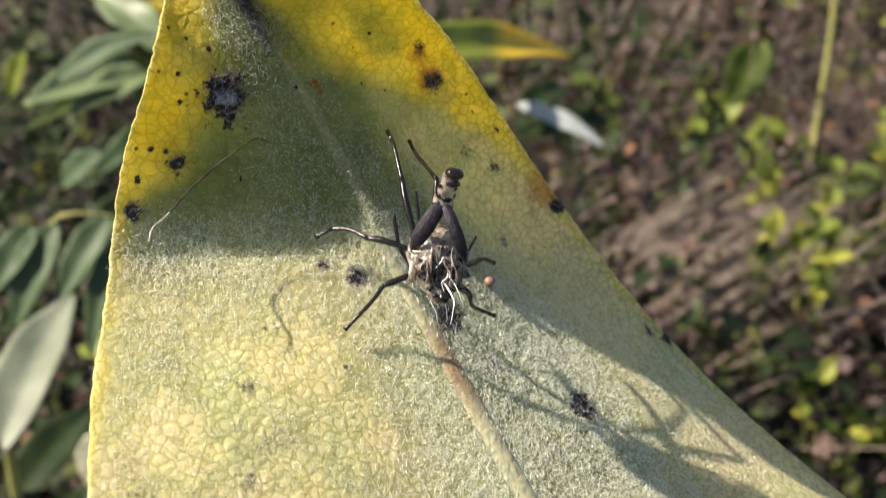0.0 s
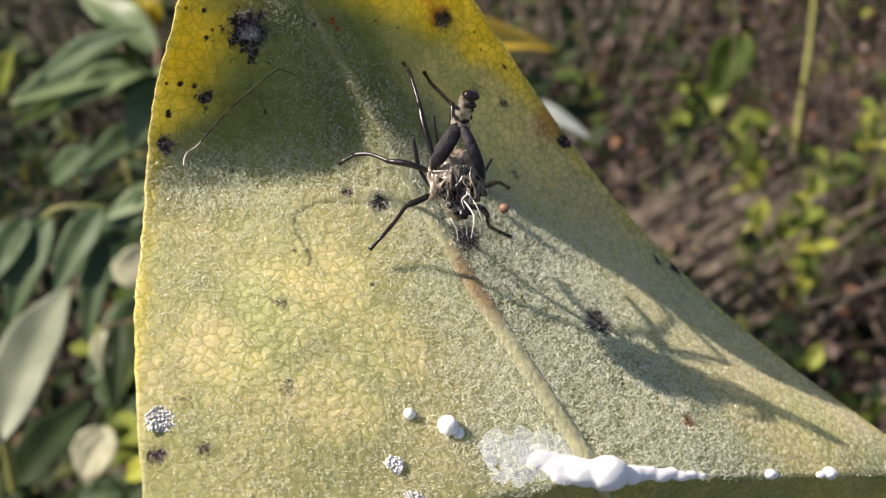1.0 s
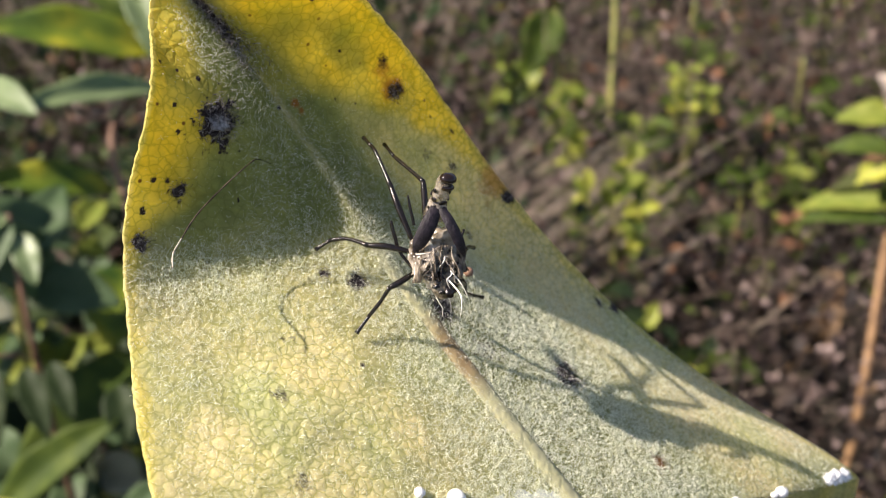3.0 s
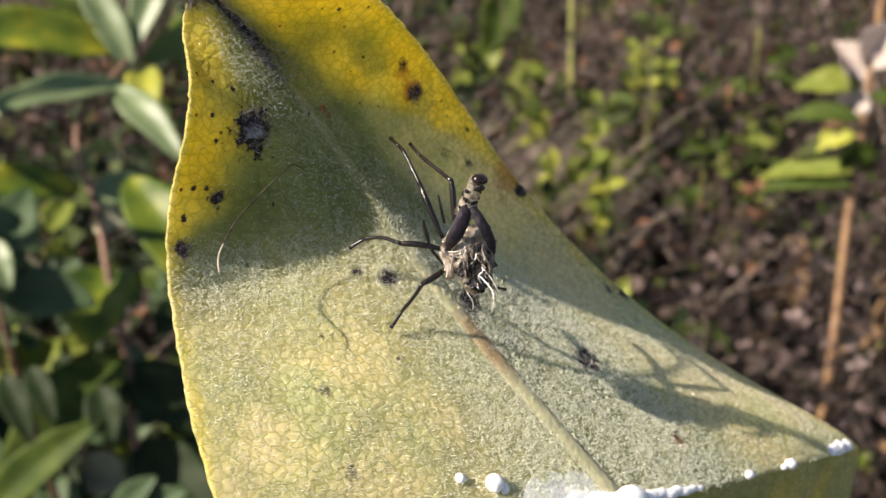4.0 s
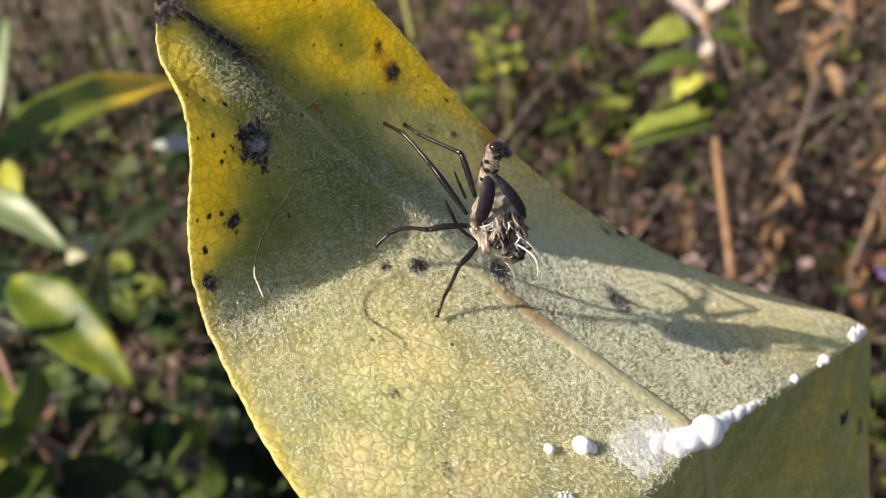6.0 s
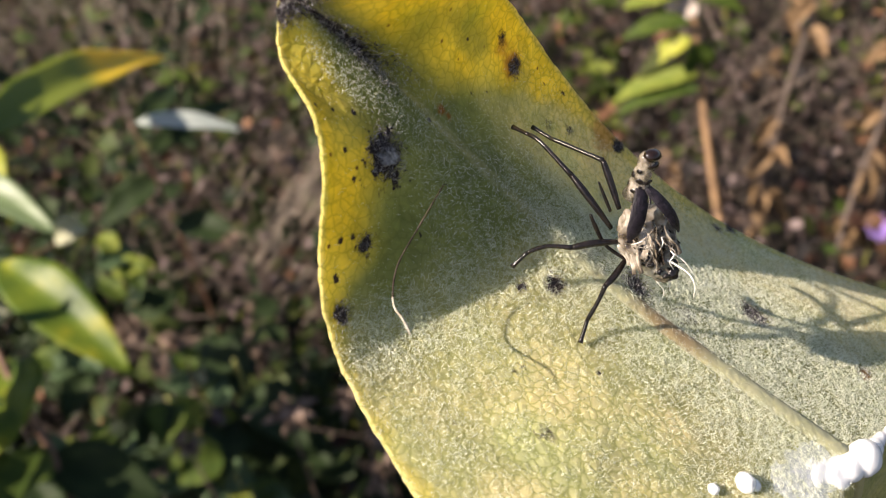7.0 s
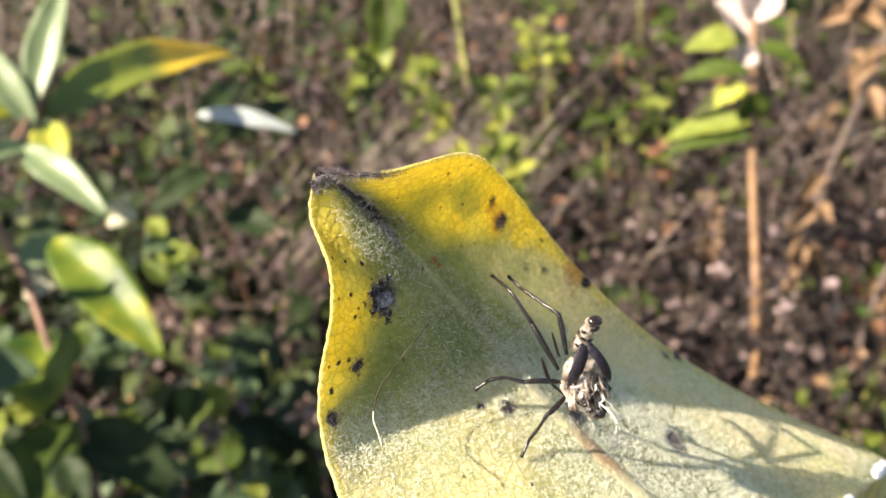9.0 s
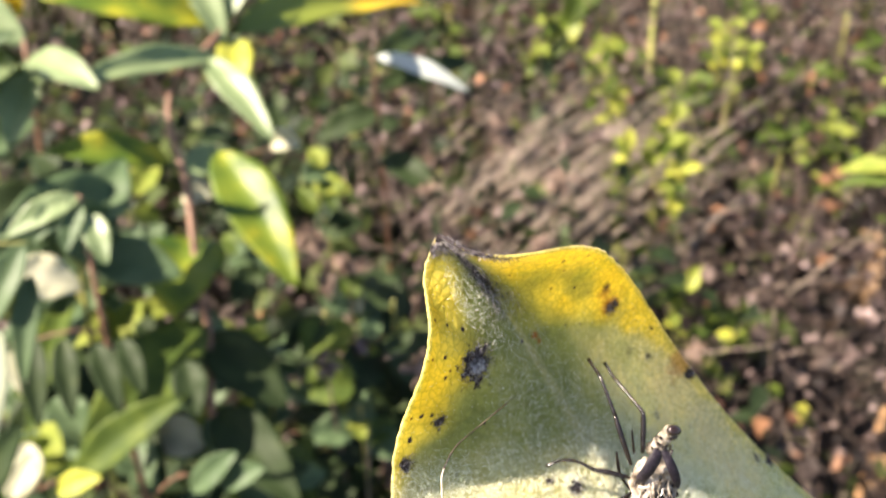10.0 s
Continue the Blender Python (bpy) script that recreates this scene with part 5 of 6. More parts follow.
def upper_left_plant():
    pl = thing("goldenrod", "leafy green weed with a small yellow flower", "weed plant")
    piece("stem", *stem_of([(-0.30, 0.86, 0.0), (-0.263, 0.870, 0.495), (-0.238, 0.875, 0.767), (-0.250, 0.944, 0.784)], 0.004, 0.002), M_STEM, pl)
    leaves(pl, (
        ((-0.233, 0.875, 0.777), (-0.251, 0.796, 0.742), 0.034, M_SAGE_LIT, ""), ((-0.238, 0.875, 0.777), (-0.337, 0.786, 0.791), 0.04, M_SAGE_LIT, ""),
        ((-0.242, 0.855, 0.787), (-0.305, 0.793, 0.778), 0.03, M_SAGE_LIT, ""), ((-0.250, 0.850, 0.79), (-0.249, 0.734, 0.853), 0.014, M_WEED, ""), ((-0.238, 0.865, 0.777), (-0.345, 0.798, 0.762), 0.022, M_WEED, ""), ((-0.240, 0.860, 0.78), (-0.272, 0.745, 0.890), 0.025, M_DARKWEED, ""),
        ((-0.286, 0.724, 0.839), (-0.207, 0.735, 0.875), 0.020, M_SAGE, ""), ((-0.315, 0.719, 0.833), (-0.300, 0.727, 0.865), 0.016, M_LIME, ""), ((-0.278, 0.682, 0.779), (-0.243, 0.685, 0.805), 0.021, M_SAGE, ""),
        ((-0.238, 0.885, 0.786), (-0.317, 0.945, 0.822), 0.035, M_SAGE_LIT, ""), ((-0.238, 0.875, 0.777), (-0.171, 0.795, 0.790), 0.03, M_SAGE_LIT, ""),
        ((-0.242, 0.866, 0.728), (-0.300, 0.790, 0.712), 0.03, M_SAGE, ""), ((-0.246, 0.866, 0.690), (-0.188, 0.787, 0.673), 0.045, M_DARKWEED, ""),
        ((-0.251, 0.867, 0.651), (-0.333, 0.799, 0.631), 0.05, M_DARKWEED, "")))
    for k in range(7):
        a = 2 * math.pi * k / 7
        piece("petal", *lance((-0.250, 0.946, 0.786), (-0.262 + 0.013 * math.cos(a), 0.952 + 0.013 * math.sin(a), 0.808), 0.009), M_YELLOW, pl, "yellow petal")
    return pl


upper_left_plant()


def near_leaf_plant():
    pl = thing("broad_leaf_weed", "weed with long pale green leaves in front of dark growth", "weed plant")
    piece("stem", *stem_of([(-0.25, 0.36, 0.0), (-0.241, 0.375, 0.505), (-0.226, 0.407, 0.781), (-0.202, 0.365, 0.860), (-0.186, 0.325, 0.870)], 0.004, 0.0018), M_GREENSTEM, pl)
    leaves(pl, (((-0.186, 0.323, 0.867), (-0.178, 0.420, 0.879), 0.026, M_PALE, "pale grey-green leaf"), ((-0.194, 0.458, 0.895), (-0.212, 0.421, 0.856), 0.019, M_SAGE, ""), ((-0.167, 0.460, 0.898), (-0.190, 0.428, 0.867), 0.016, M_SAGE, ""), ((-0.166, 0.451, 0.885), (-0.174, 0.414, 0.847), 0.012, M_SAGE, ""), ((-0.205, 0.457, 0.894), (-0.222, 0.431, 0.871), 0.017, M_SAGE, ""),
                ((-0.231, 0.398, 0.752), (-0.205, 0.48, 0.751), 0.026, M_DARKWEED, ""), ((-0.231, 0.389, 0.703), (-0.288, 0.459, 0.701), 0.03, M_DARKWEED, "")))
    piece("twig", *stem_of([(-0.226, 0.407, 0.781), (-0.215, 0.455, 0.86), (-0.195, 0.460, 0.896), (-0.165, 0.461, 0.898)], 0.0013, 0.0007, 6), M_GREENSTEM, pl)
    return pl


near_leaf_plant()


def silver_plant():
    pl = thing("silver_leaf_weed", "small weed with a silvery leaf lit by the sun", "weed plant")
    piece("stem", *stem_of([(0.09, 1.10, 0.0), (0.086, 1.078, 0.397), (0.074, 1.054, 0.653)], 0.003, 0.0015), M_STEM, pl)
    leaves(pl, (((0.079, 1.050, 0.654), (0.173, 1.013, 0.621), 0.019, M_SILVER, "silvery leaf"), ((0.079, 1.054, 0.640), (0.146, 1.134, 0.633), 0.03, M_DARKWEED, ""), ((0.079, 1.054, 0.611), (0.194, 1.095, 0.610), 0.03, M_DARKWEED, ""), ((0.080, 1.065, 0.572), (0.004, 1.055, 0.552), 0.035, M_DARKWEED, ""), ((0.080, 1.066, 0.514), (0.138, 0.998, 0.497), 0.035, M_DARKWEED, "")))
    return pl


silver_plant()


def dark_plant():
    pl = thing("dark_broadleaf", "broad dark green leaves with shade in their colour", "weed plant")
    piece("stem", *stem_of([(0.06, 0.86, 0.0), (0.064, 0.865, 0.305), (0.062, 0.850, 0.480)], 0.004, 0.002), M_GREENSTEM, pl)
    rng = random.Random(6)
    for i in range(9):
        a, z = rng.uniform(0, 2 * math.pi), rng.uniform(0.25, 0.47)
        r = rng.uniform(0.08, 0.13)
        piece("leaf", *lance((0.06, 0.855, z), (0.06 + r * math.cos(a), 0.855 + r * math.sin(a), z + rng.uniform(-0.03, 0.03)), rng.uniform(0.05, 0.075)), M_DARKWEED, pl)
    return pl


dark_plant()


def pod_plant():
    pl = thing("dry_milkweed_stalk", "tan dry stalk with split pale seed pods and green leaves", "dry plant")
    piece("stem", *stem_of([(0.66, 0.80, -0.02), (0.722, 0.891, 0.194), (0.787, 1.016, 0.382), (0.834, 1.102, 0.556), (0.850, 1.135, 0.634)], 0.0064, 0.0045), M_TANSTEM, pl)
    for b, t, wd in (((0.812, 1.093, 0.502), (0.793, 1.132, 0.564), 0.06), ((0.825, 1.098, 0.539), (0.859, 1.104, 0.594), 0.055), ((0.816, 1.084, 0.519), (0.804, 1.093, 0.477), 0.04)):
        piece("pod", *lance(b, t, wd, 0.1, 0.9), M_FLUFF, pl, "split seed pod with pale fluff")
    leaves(pl, (((0.812, 1.084, 0.519), (0.745, 1.130, 0.504), 0.039, M_LIME, ""), ((0.804, 1.060, 0.486), (0.726, 1.110, 0.472), 0.028, M_WEED, ""), ((0.796, 1.051, 0.470), (0.748, 1.080, 0.432), 0.028, M_YELGREEN, "pale yellow leaf"), ((0.796, 1.048, 0.466), (0.735, 1.089, 0.419), 0.026, M_OLIVE, ""),
                ((0.796, 1.042, 0.466), (0.794, 1.039, 0.408), 0.052, M_WEED, ""), ((0.788, 1.026, 0.429), (0.705, 1.111, 0.380), 0.034, M_LIME, ""), ((0.784, 1.017, 0.413), (0.700, 1.098, 0.368), 0.027, M_WEED, ""), ((0.825, 1.077, 0.511), (0.869, 1.028, 0.486), 0.026, M_WEED, ""), ((0.834, 1.102, 0.560), (0.909, 1.088, 0.534), 0.030, M_WEED, "")), 0.1)
    return pl


pod_plant()


def bare_stalk(pts, r, mat, label):
    tagged(piece("weed_stalk", *stem_of(pts, r, r * 0.6), mat), label, "weed stalk", "bare stalks")


bare_stalk([(0.62, 1.50, -0.02), (0.636, 1.639, 0.243), (0.655, 1.720, 0.416), (0.659, 1.762, 0.520), (0.664, 1.801, 0.620)], 0.006, M_GREENSTEM, "upright yellow-green bare weed stalk")


def dead_weed(pts, r, seed, n, size):
    """A dry leaning stalk with curled tan leaves hanging from it."""
    rng = random.Random(seed)
    pl = thing("dead_weed", "leaning dry tan weed stalk hung with curled dead leaves", "dry plant", "dead weeds")
    path = smooth_path(pts, 6)
    piece("stem", *tube(path, lerp_list([r, r * 0.6], len(path)), 8), M_STRAW, pl)
    for _ in range(n):
        q = path[rng.randrange(len(path) // 4, len(path))]
        a, ln = rng.uniform(0, 2 * math.pi), size * rng.uniform(0.5, 1.2)
        e = q + Vector((math.cos(a) * 0.7, math.sin(a) * 0.7, rng.uniform(-1.3, 0.1))).normalized() * ln
        piece("leaf", *lance(q, e, ln * rng.uniform(0.25, 0.45), 0.12, 0.9, rng.uniform(-140, 140)), M_TANLEAF, pl)


dead_weed([(0.72, 0.88, -0.02), (0.866, 0.966, 0.301), (0.987, 1.011, 0.499), (1.046, 1.037, 0.583)], 0.005, 501, 24, 0.06)
dead_weed([(0.66, 0.69, -0.02), (0.820, 0.792, 0.262), (0.919, 0.829, 0.399), (0.970, 0.849, 0.461)], 0.005, 502, 20, 0.055)
dead_weed([(1.20, 1.30, -0.02), (1.23, 1.33, 0.20), (1.25, 1.34, 0.38)], 0.004, 503, 16, 0.06)
dead_weed([(0.80, 1.18, -0.02), (0.83, 1.17, 0.12), (0.85, 1.165, 0.20)], 0.003, 504, 10, 0.06)
dead_weed([(0.68, 0.80, -0.02), (0.66, 0.78, 0.14), (0.64, 0.77, 0.20)], 0.003, 505, 8, 0.05)


def lime_weed(foot, rows):
    """An upright weed with long yellow-green leaves."""
    rng = random.Random(round(foot[0] * 1000))
    pl = thing("lime_weed", "upright weed with long lime-green leaves in dead grass", "weed plant", "lime weeds")
    top = sum((Vector(b) for b, _, _ in rows), Vector()) / len(rows)
    piece("stem", *stem_of([foot, top], 0.003, 0.0018, 6), M_GREENSTEM, pl)
    for b, t, wd in rows:
        piece("twig", *stem_of([top.lerp(Vector(foot), 0.3), b], 0.0014, 0.001, 5), M_GREENSTEM, pl)
        b, t = Vector(b), Vector(t)
        for i in range(6):
            q = b.lerp(t, (i + rng.random()) / 7.5)
            side = Vector((rng.gauss(0, 1), rng.gauss(0, 0.6), rng.uniform(-0.2, 1.0))).normalized()
            piece("leaf", *lance(q, q + side * wd * rng.uniform(0.6, 1.0), wd * rng.uniform(0.4, 0.65), 0.08, 0.35), (M_LIME, M_LIME, M_YELGREEN, M_WEED)[rng.randrange(4)], pl)
        piece("twig", *stem_of([b, t], 0.0012, 0.0008, 5), M_GREENSTEM, pl)


lime_weed((0.472, 1.398, -0.020), (((0.473, 1.366, 0.328), (0.459, 1.418, 0.428), 0.031), ((0.469, 1.367, 0.328), (0.479, 1.385, 0.391), 0.031)))
lime_weed((0.444, 1.246, -0.020), (((0.451, 1.214, 0.312), (0.452, 1.242, 0.385), 0.037), ((0.437, 1.209, 0.312), (0.424, 1.218, 0.357), 0.022)))
lime_weed((0.496, 1.222, -0.020), (((0.481, 1.221, 0.328), (0.537, 1.254, 0.417), 0.042), ((0.514, 1.195, 0.312), (0.536, 1.218, 0.381), 0.036), ((0.505, 1.266, 0.344), (0.538, 1.270, 0.395), 0.026), ((0.488, 1.133, 0.312), (0.489, 1.144, 0.361), 0.028)))
lime_weed((0.720, 1.510, -0.020), (((0.708, 1.462, 0.328), (0.690, 1.490, 0.400), 0.031), ((0.755, 1.491, 0.328), (0.731, 1.500, 0.377), 0.030), ((0.696, 1.492, 0.328), (0.673, 1.507, 0.385), 0.025)))
lime_weed((0.432, 0.933, -0.020), (((0.414, 0.929, 0.328), (0.436, 0.941, 0.378), 0.038), ((0.480, 0.889, 0.312), (0.484, 0.893, 0.349), 0.025), ((0.425, 0.904, 0.312), (0.403, 0.919, 0.357), 0.029)))


def spent_aster(x, y, h, seed):
    """A dead branching weed whose heads have gone to mauve fluff."""
    rng = random.Random(seed)
    pl = thing("spent_aster", "dead branching weed with mauve-brown fluffy seed heads", "dry plant", "spent asters")
    foot, top = Vector((x, y, -0.02)), Vector((x + rng.gauss(0, 0.05), y + rng.gauss(0, 0.05), h))
    piece("stem", *stem_of([foot, (foot + top) / 2 + Vector((rng.gauss(0, 0.02), rng.gauss(0, 0.02), 0)), top], 0.0026, 0.0012, 6), M_STRAW, pl)
    for i in range(rng.randint(6, 9)):
        q = foot.lerp(top, rng.uniform(0.45, 1.0))
        e = q + Vector((rng.gauss(0, 0.045), rng.gauss(0, 0.045), rng.uniform(0.01, 0.06)))
        piece("twig", *stem_of([q, (q + e) / 2 + Vector((0, 0, -0.006)), e], 0.0012, 0.0008, 4), M_STRAW, pl)
        chunks = []
        r = rng.uniform(0.010, 0.019)
        for _ in range(22):
            d = Vector((rng.gauss(0, 1), rng.gauss(0, 1), rng.gauss(0.1, 0.9))).normalized()
            chunks.append(quad_leaf(rng, e + d * r * 0.3, r * rng.uniform(0.5, 1.0), r * 0.15, 0.9))
        piece("tuft", *joined(chunks), M_MAUVE, pl)


for i, (x, y, h) in enumerate(((0.12, 1.00, 0.50), (0.04, 1.10, 0.46), (0.20, 1.16, 0.42), (0.25, 0.95, 0.40), (0.10, 1.32, 0.44), (0.33, 1.30, 0.30), (0.02, 0.85, 0.52), (-0.05, 1.02, 0.50),
                              (0.30, 1.62, 0.34), (0.14, 1.75, 0.40), (-0.12, 1.55, 0.45), (0.95, 1.55, 0.30), (1.12, 1.72, 0.32), (1.30, 1.52, 0.30), (1.05, 1.30, 0.26), (1.40, 1.80, 0.34),
                              (0.78, 1.75, 0.26), (0.72, 1.28, 0.22), (0.92, 1.08, 0.22), (0.70, 1.00, 0.18), (1.20, 1.10, 0.28), (0.52, 1.95, 0.30), (1.62, 1.62, 0.34), (0.05, 2.05, 0.42))):
    spent_aster(x, y, h, 600 + i)


def weed_right():
    pl = thing("bright_weed", "bright yellow-green weed standing in dry grass", "weed plant")
    piece("stem", *stem_of([(0.57, 1.62, -0.02), (0.554, 1.700, 0.238), (0.555, 1.751, 0.419)], 0.005, 0.0025), M_GREENSTEM, pl)
    leaves(pl, (((0.555, 1.751, 0.410), (0.500, 1.720, 0.300), 0.075, M_WEED, ""), ((0.530, 1.729, 0.324), (0.419, 1.694, 0.221), 0.06, M_GREENYEL, ""), ((0.553, 1.690, 0.286), (0.576, 1.614, 0.162), 0.06, M_GREENYEL, ""), ((0.554, 1.700, 0.266), (0.696, 1.580, 0.189), 0.06, M_WEED, ""),
                ((0.555, 1.681, 0.190), (0.627, 1.585, 0.160), 0.07, M_WEED, ""), ((0.554, 1.662, 0.142), (0.584, 1.508, 0.058), 0.07, M_WEED, ""), ((0.555, 1.748, 0.410), (0.508, 1.678, 0.472), 0.045, M_GREENYEL, "")))
    return pl


weed_right()


def clump(x, y, h, seed, mat, n, size, label):
    """A low weed: a stem and its leaves."""
    rng = random.Random(seed)
    pl = thing("low_weed", label, "weed plant", "low weeds")
    piece("stem", *stem_of([(x, y, -0.02), (x + rng.gauss(0, 0.02), y + rng.gauss(0, 0.02), h)], 0.004, 0.002, 6), M_GREENSTEM, pl)
    for i in range(n):
        a, z = rng.uniform(0, 2 * math.pi), h * rng.uniform(0.3, 1.0)
        r = size * rng.uniform(0.7, 1.2)
        piece("leaf", *lance((x, y, z), (x + r * math.cos(a), y + r * math.sin(a), z + rng.uniform(-0.3, 0.3) * r), r * rng.uniform(0.4, 0.6)), mat, pl)


for i, (x, y, h) in enumerate(((0.72, 1.55, 0.28), (0.62, 1.42, 0.2), (0.80, 1.42, 0.24), (0.50, 1.30, 0.16), (1.0, 1.6, 0.34), (0.88, 1.85, 0.35), (0.40, 1.55, 0.2), (0.62, 1.1, 0.14), (1.25, 1.5, 0.3), (0.3, 1.9, 0.25))):
    clump(x, y, h, 40 + i, M_WEED, 9, 0.07, "yellow-green weed among dry stems")
# clumps in the darker green, which carries the shade of the left side
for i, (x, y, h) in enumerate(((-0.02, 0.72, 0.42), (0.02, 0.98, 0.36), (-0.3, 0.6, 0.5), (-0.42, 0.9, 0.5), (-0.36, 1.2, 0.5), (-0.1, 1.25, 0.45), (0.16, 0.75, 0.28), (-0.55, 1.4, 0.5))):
    clump(x, y, h, 60 + i, M_DARKWEED, 18, 0.05, "dark green weed with shade in its colour")


def leafy_weed(top, seed, mat, n, size, label, spread=0.035):
    """A thin weed with small rounded leaves round its top."""
    rng = random.Random(seed)
    pl = thing("small_weed", label, "weed plant", "small leafy weeds")
    top = Vector(top)
    foot = Vector((top.x + rng.gauss(0, 0.02), top.y + rng.gauss(0, 0.02), -0.02))
    piece("stem", *stem_of([foot, (foot + top) / 2 + Vector((rng.gauss(0, 0.01), 0, 0)), top + Vector((0, 0, spread * 0.6))], 0.002, 0.001, 6), M_GREENSTEM, pl)
    for i in range(n):
        a = rng.uniform(0, 2 * math.pi)
        q = top + Vector((rng.gauss(0, 0.25) * spread, rng.gauss(0, 0.25) * spread, rng.uniform(-1.1, 0.9) * spread))
        r = size * rng.uniform(0.6, 1.25)
        e = q + Vector((math.cos(a), math.sin(a), rng.uniform(-0.6, 0.5))).normalized() * r
        piece("leaf", *lance(q, e, r * rng.uniform(0.5, 0.75), 0.08, 0.3), mat[i % len(mat)], pl)


for i, q in enumerate([(0.442, 1.704, 0.294), (0.543, 1.652, 0.26), (0.551, 1.618, 0.209), (0.57, 1.562, 0.137), (0.653, 1.583, 0.219), (0.658, 1.527, 0.141), (0.659, 1.49, 0.092), (0.641, 1.458, 0.041), (0.749, 1.597, 0.315), (0.764, 1.57, 0.283), (0.888, 1.444, 0.2), (0.912, 1.408, 0.173), (0.881, 1.395, 0.13), (0.763, 1.419, 0.071), (0.717, 1.489, 0.127), (0.823, 1.366, 0.051)]):
    leafy_weed(q, 300 + i, (M_LIME, M_LIME, M_WEED), 11, 0.036, "yellow-green weed with small round leaves", 0.045)
for i, q in enumerate([(-0.258, 0.698, 0.624), (-0.219, 0.751, 0.595), (-0.254, 0.66, 0.584), (-0.214, 0.725, 0.564), (-0.176, 0.776, 0.537), (-0.096, 0.771, 0.52), (-0.175, 0.65, 0.552), (-0.133, 0.697, 0.521), (-0.235, 0.595, 0.587), (-0.11, 0.627, 0.522), (-0.07, 0.736, 0.483), (-0.024, 0.79, 0.466), (0.017, 0.854, 0.462), (0.01, 0.704, 0.455), (-0.057, 0.648, 0.471), (-0.183, 0.876, 0.579), (-0.072, 0.915, 0.533), (-0.003, 0.972, 0.525)]):
    leafy_weed(q, 340 + i, (M_SAGE, M_WEED, M_SAGE, M_LIME, M_CREAM if i % 3 == 0 else M_DARKWEED), 9, 0.042, "leafy green weed with a few faded leaves", 0.05)


def seed_head(x, y, z, r, seed):
    rng = random.Random(seed)
    pl = thing("seed_head", "spent brown flower head on a thin dry stem", "seed head", "spent flower heads")
    piece("stem", *stem_of([(x + rng.gauss(0, 0.03), y + rng.gauss(0, 0.03), -0.02), (x, y, z)], 0.0018, 0.0012, 6), M_STRAW, pl)
    chunks = []
    for _ in range(34):
        d = Vector((rng.gauss(0, 1), rng.gauss(0, 1), rng.gauss(0.2, 0.8))).normalized()
        chunks.append(quad_leaf(rng, Vector((x, y, z)) + d * r * 0.35, r * rng.uniform(0.6, 1.0), r * 0.16, 0.8))
    piece("tuft", *joined(chunks), M_SEEDHEAD, pl)


rs = random.Random(77)
for i in range(22):
    seed_head(rs.uniform(-0.02, 0.28), rs.uniform(0.66, 1.1), rs.uniform(0.36, 0.56), rs.uniform(0.014, 0.024), 100 + i)
for i in range(14):
    seed_head(rs.uniform(0.3, 1.2), rs.uniform(0.8, 1.7), rs.uniform(0.12, 0.34), rs.uniform(0.012, 0.02), 140 + i)


def aster(x, y, z):
    pl = thing("aster", "small purple aster flower on a thin stem", "flower")
    piece("stem", *stem_of([(x - 0.05, y + 0.02, -0.02), (x, y, z)], 0.002, 0.0012, 6), M_GREENSTEM, pl)
    for k in range(11):
        a = 2 * math.pi * k / 11
        piece("petal", *lance((x, y, z), (x + 0.02 * math.cos(a), y - 0.006 + 0.016 * math.sin(a), z + 0.008 + 0.012 * math.sin(a)), 0.008), M_PURPLE, pl)
    return pl


aster(0.859, 0.771, 0.283)


def straw(pts, r, mat, pl):
    piece("blade", *tube(pts, r, 4), mat, pl)


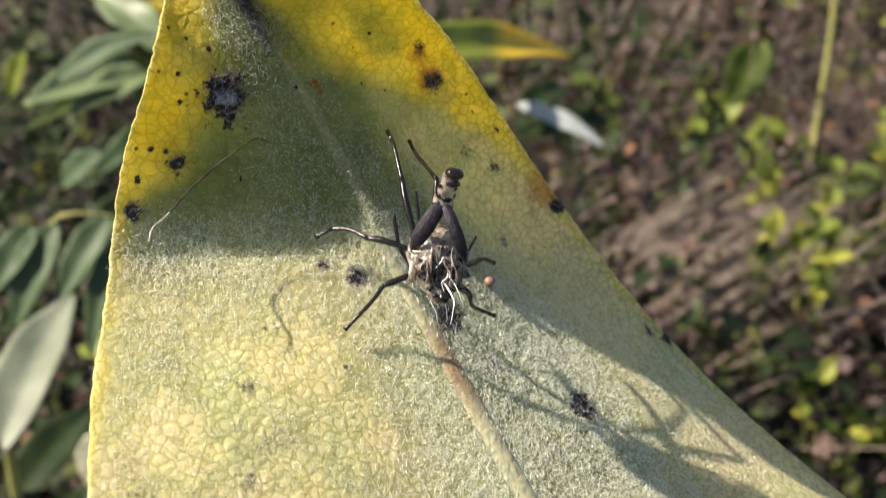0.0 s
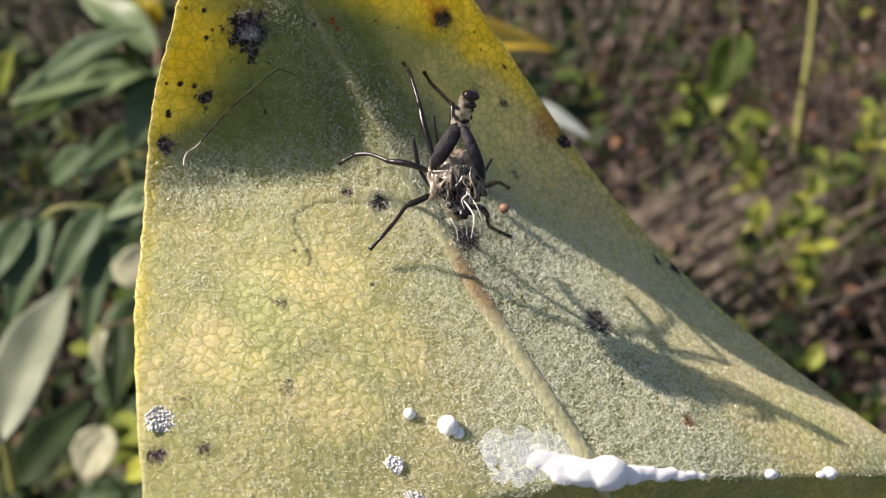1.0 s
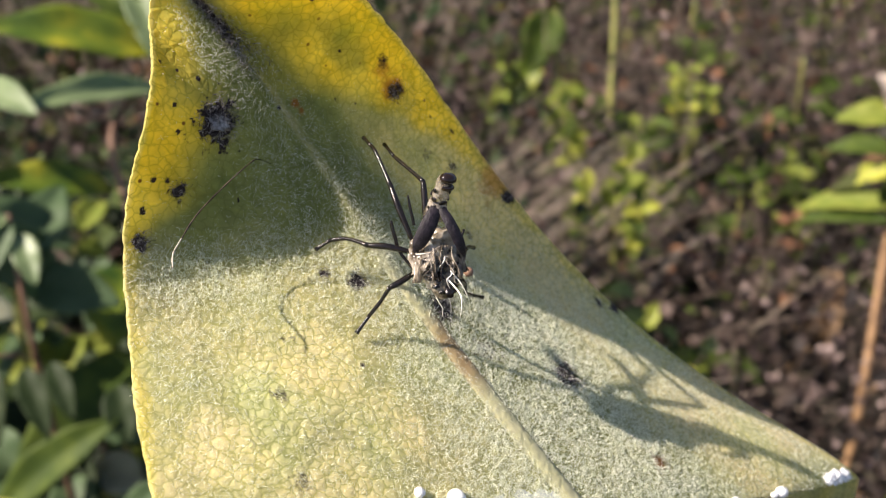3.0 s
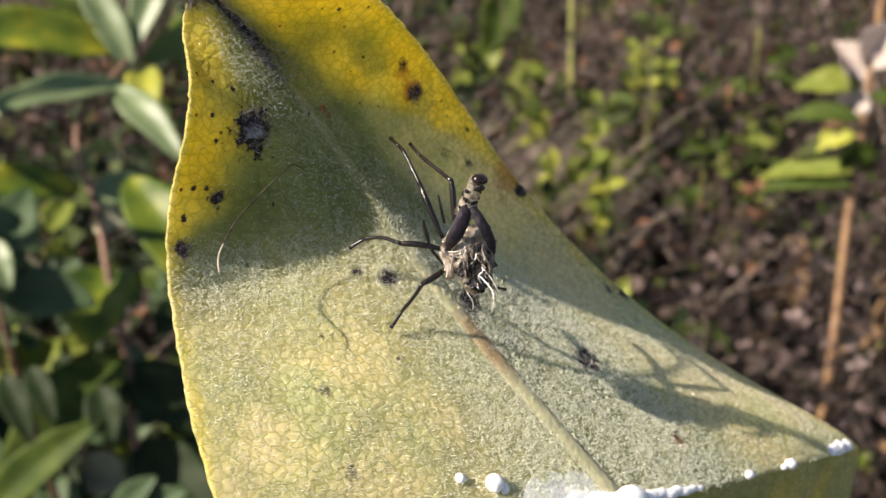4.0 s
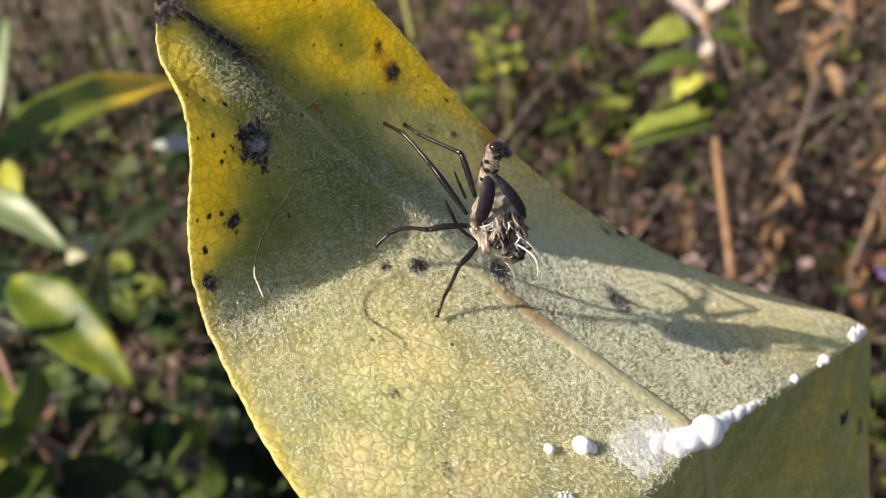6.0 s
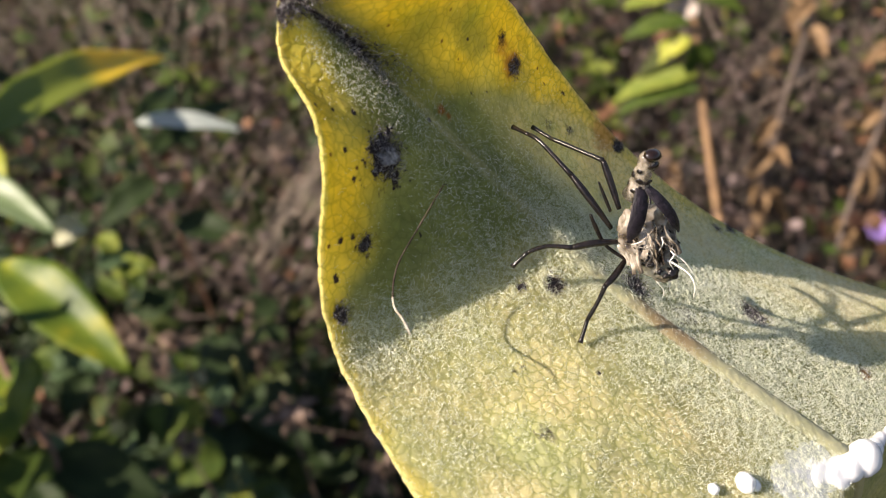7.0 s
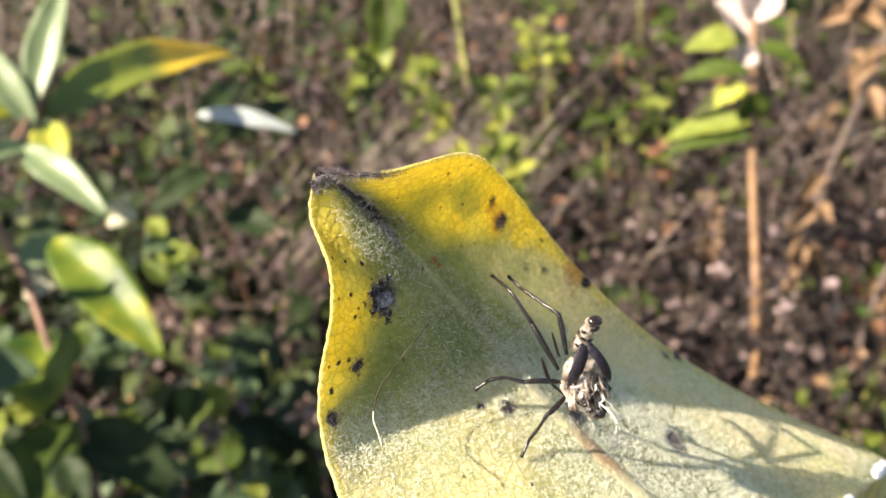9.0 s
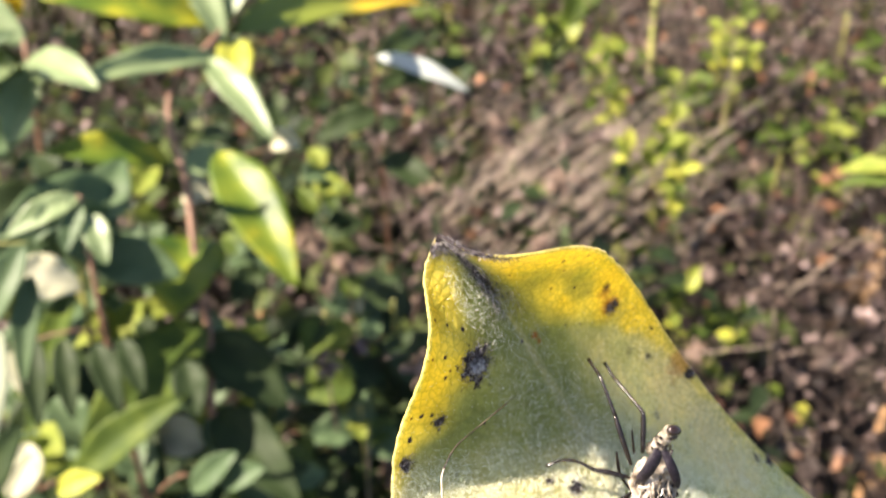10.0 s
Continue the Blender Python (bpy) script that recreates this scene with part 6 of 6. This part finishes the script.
def fallen_grass():
    """Straw bent over in one sweep."""
    rng = random.Random(31)
    pl = thing("fallen_grass", "pale dry grass blades bent over sideways in one sweep", "dry grass")
    along, across = Vector((0.85, 0.50, 0.0)).normalized(), Vector((-0.50, 0.85, 0.0)).normalized()
    for _ in range(150):
        k = rng.gauss(0, 0.085)
        p = Vector((0.21, 1.17, 0.21)) + along * rng.uniform(-0.05, 0.34) + across * k + Vector((0, 0, rng.uniform(0.0, 0.12)))
        d = (along + across * rng.gauss(0.0, 0.12) + Vector((0, 0, rng.uniform(0.02, 0.30)))) * rng.uniform(0.12, 0.26)
        straw([p, p + d * 0.5 + Vector((0, 0, 0.012)), p + d], [0.0017, 0.0014, 0.0007], M_PALEGRASS, pl)
    chunks = []
    for _ in range(420):
        x, y = rng.uniform(0.1, 1.6), rng.uniform(1.0, 2.2)
        d = Vector((rng.uniform(0.5, 1.1), rng.uniform(-0.5, 0.6), rng.uniform(0.05, 0.5))) * rng.uniform(0.12, 0.32)
        p = Vector((x, y, rng.uniform(0.02, 0.16)))
        chunks.append(tube([p, p + d * 0.5 + Vector((0, 0, 0.012)), p + d], [0.0013, 0.0011, 0.0006], 4))
    tagged(piece("tangled_straw", *joined(chunks), M_STRAW), "thin dead straw lying tangled among the weeds", "dry grass", kind="stuff")


fallen_grass()


def pale_grass():
    rng = random.Random(35)
    chunks = []
    for _ in range(1700):
        x, y = rng.uniform(-0.8, 0.55), rng.uniform(2.1, 4.2)
        h = rng.uniform(0.2, 0.5)
        p = Vector((x, y, -0.02))
        d = Vector((rng.gauss(0, 0.12), rng.gauss(0, 0.08), h))
        chunks.append(tube([p, p + d * 0.5, p + d + Vector((rng.gauss(0, 0.03), 0, 0))], [0.0024, 0.002, 0.001], 4))
    tagged(piece("pale_grass", *joined(chunks), M_PALEGRASS), "pale tan dry grass standing upright", "dry grass", kind="stuff")


pale_grass()


def carrying_plant():
    """The plant that carries the leaf."""
    pl = thing("milkweed_plant", "upright green milkweed plant that carries the bent leaf", "plant")
    piece("stem", *stem_of([(0.02, 0.12, -0.02), (0.017, 0.10, 0.6), (0.014, 0.076, 1.05), (0.014, 0.074, 1.085)], 0.006, 0.004, 10), M_GREENSTEM, pl)
    return pl


carrying_plant()


def motions():
    for ob in RIDERS:
        walk(ob, ROCK if ob is skin else SWAY)


motions()
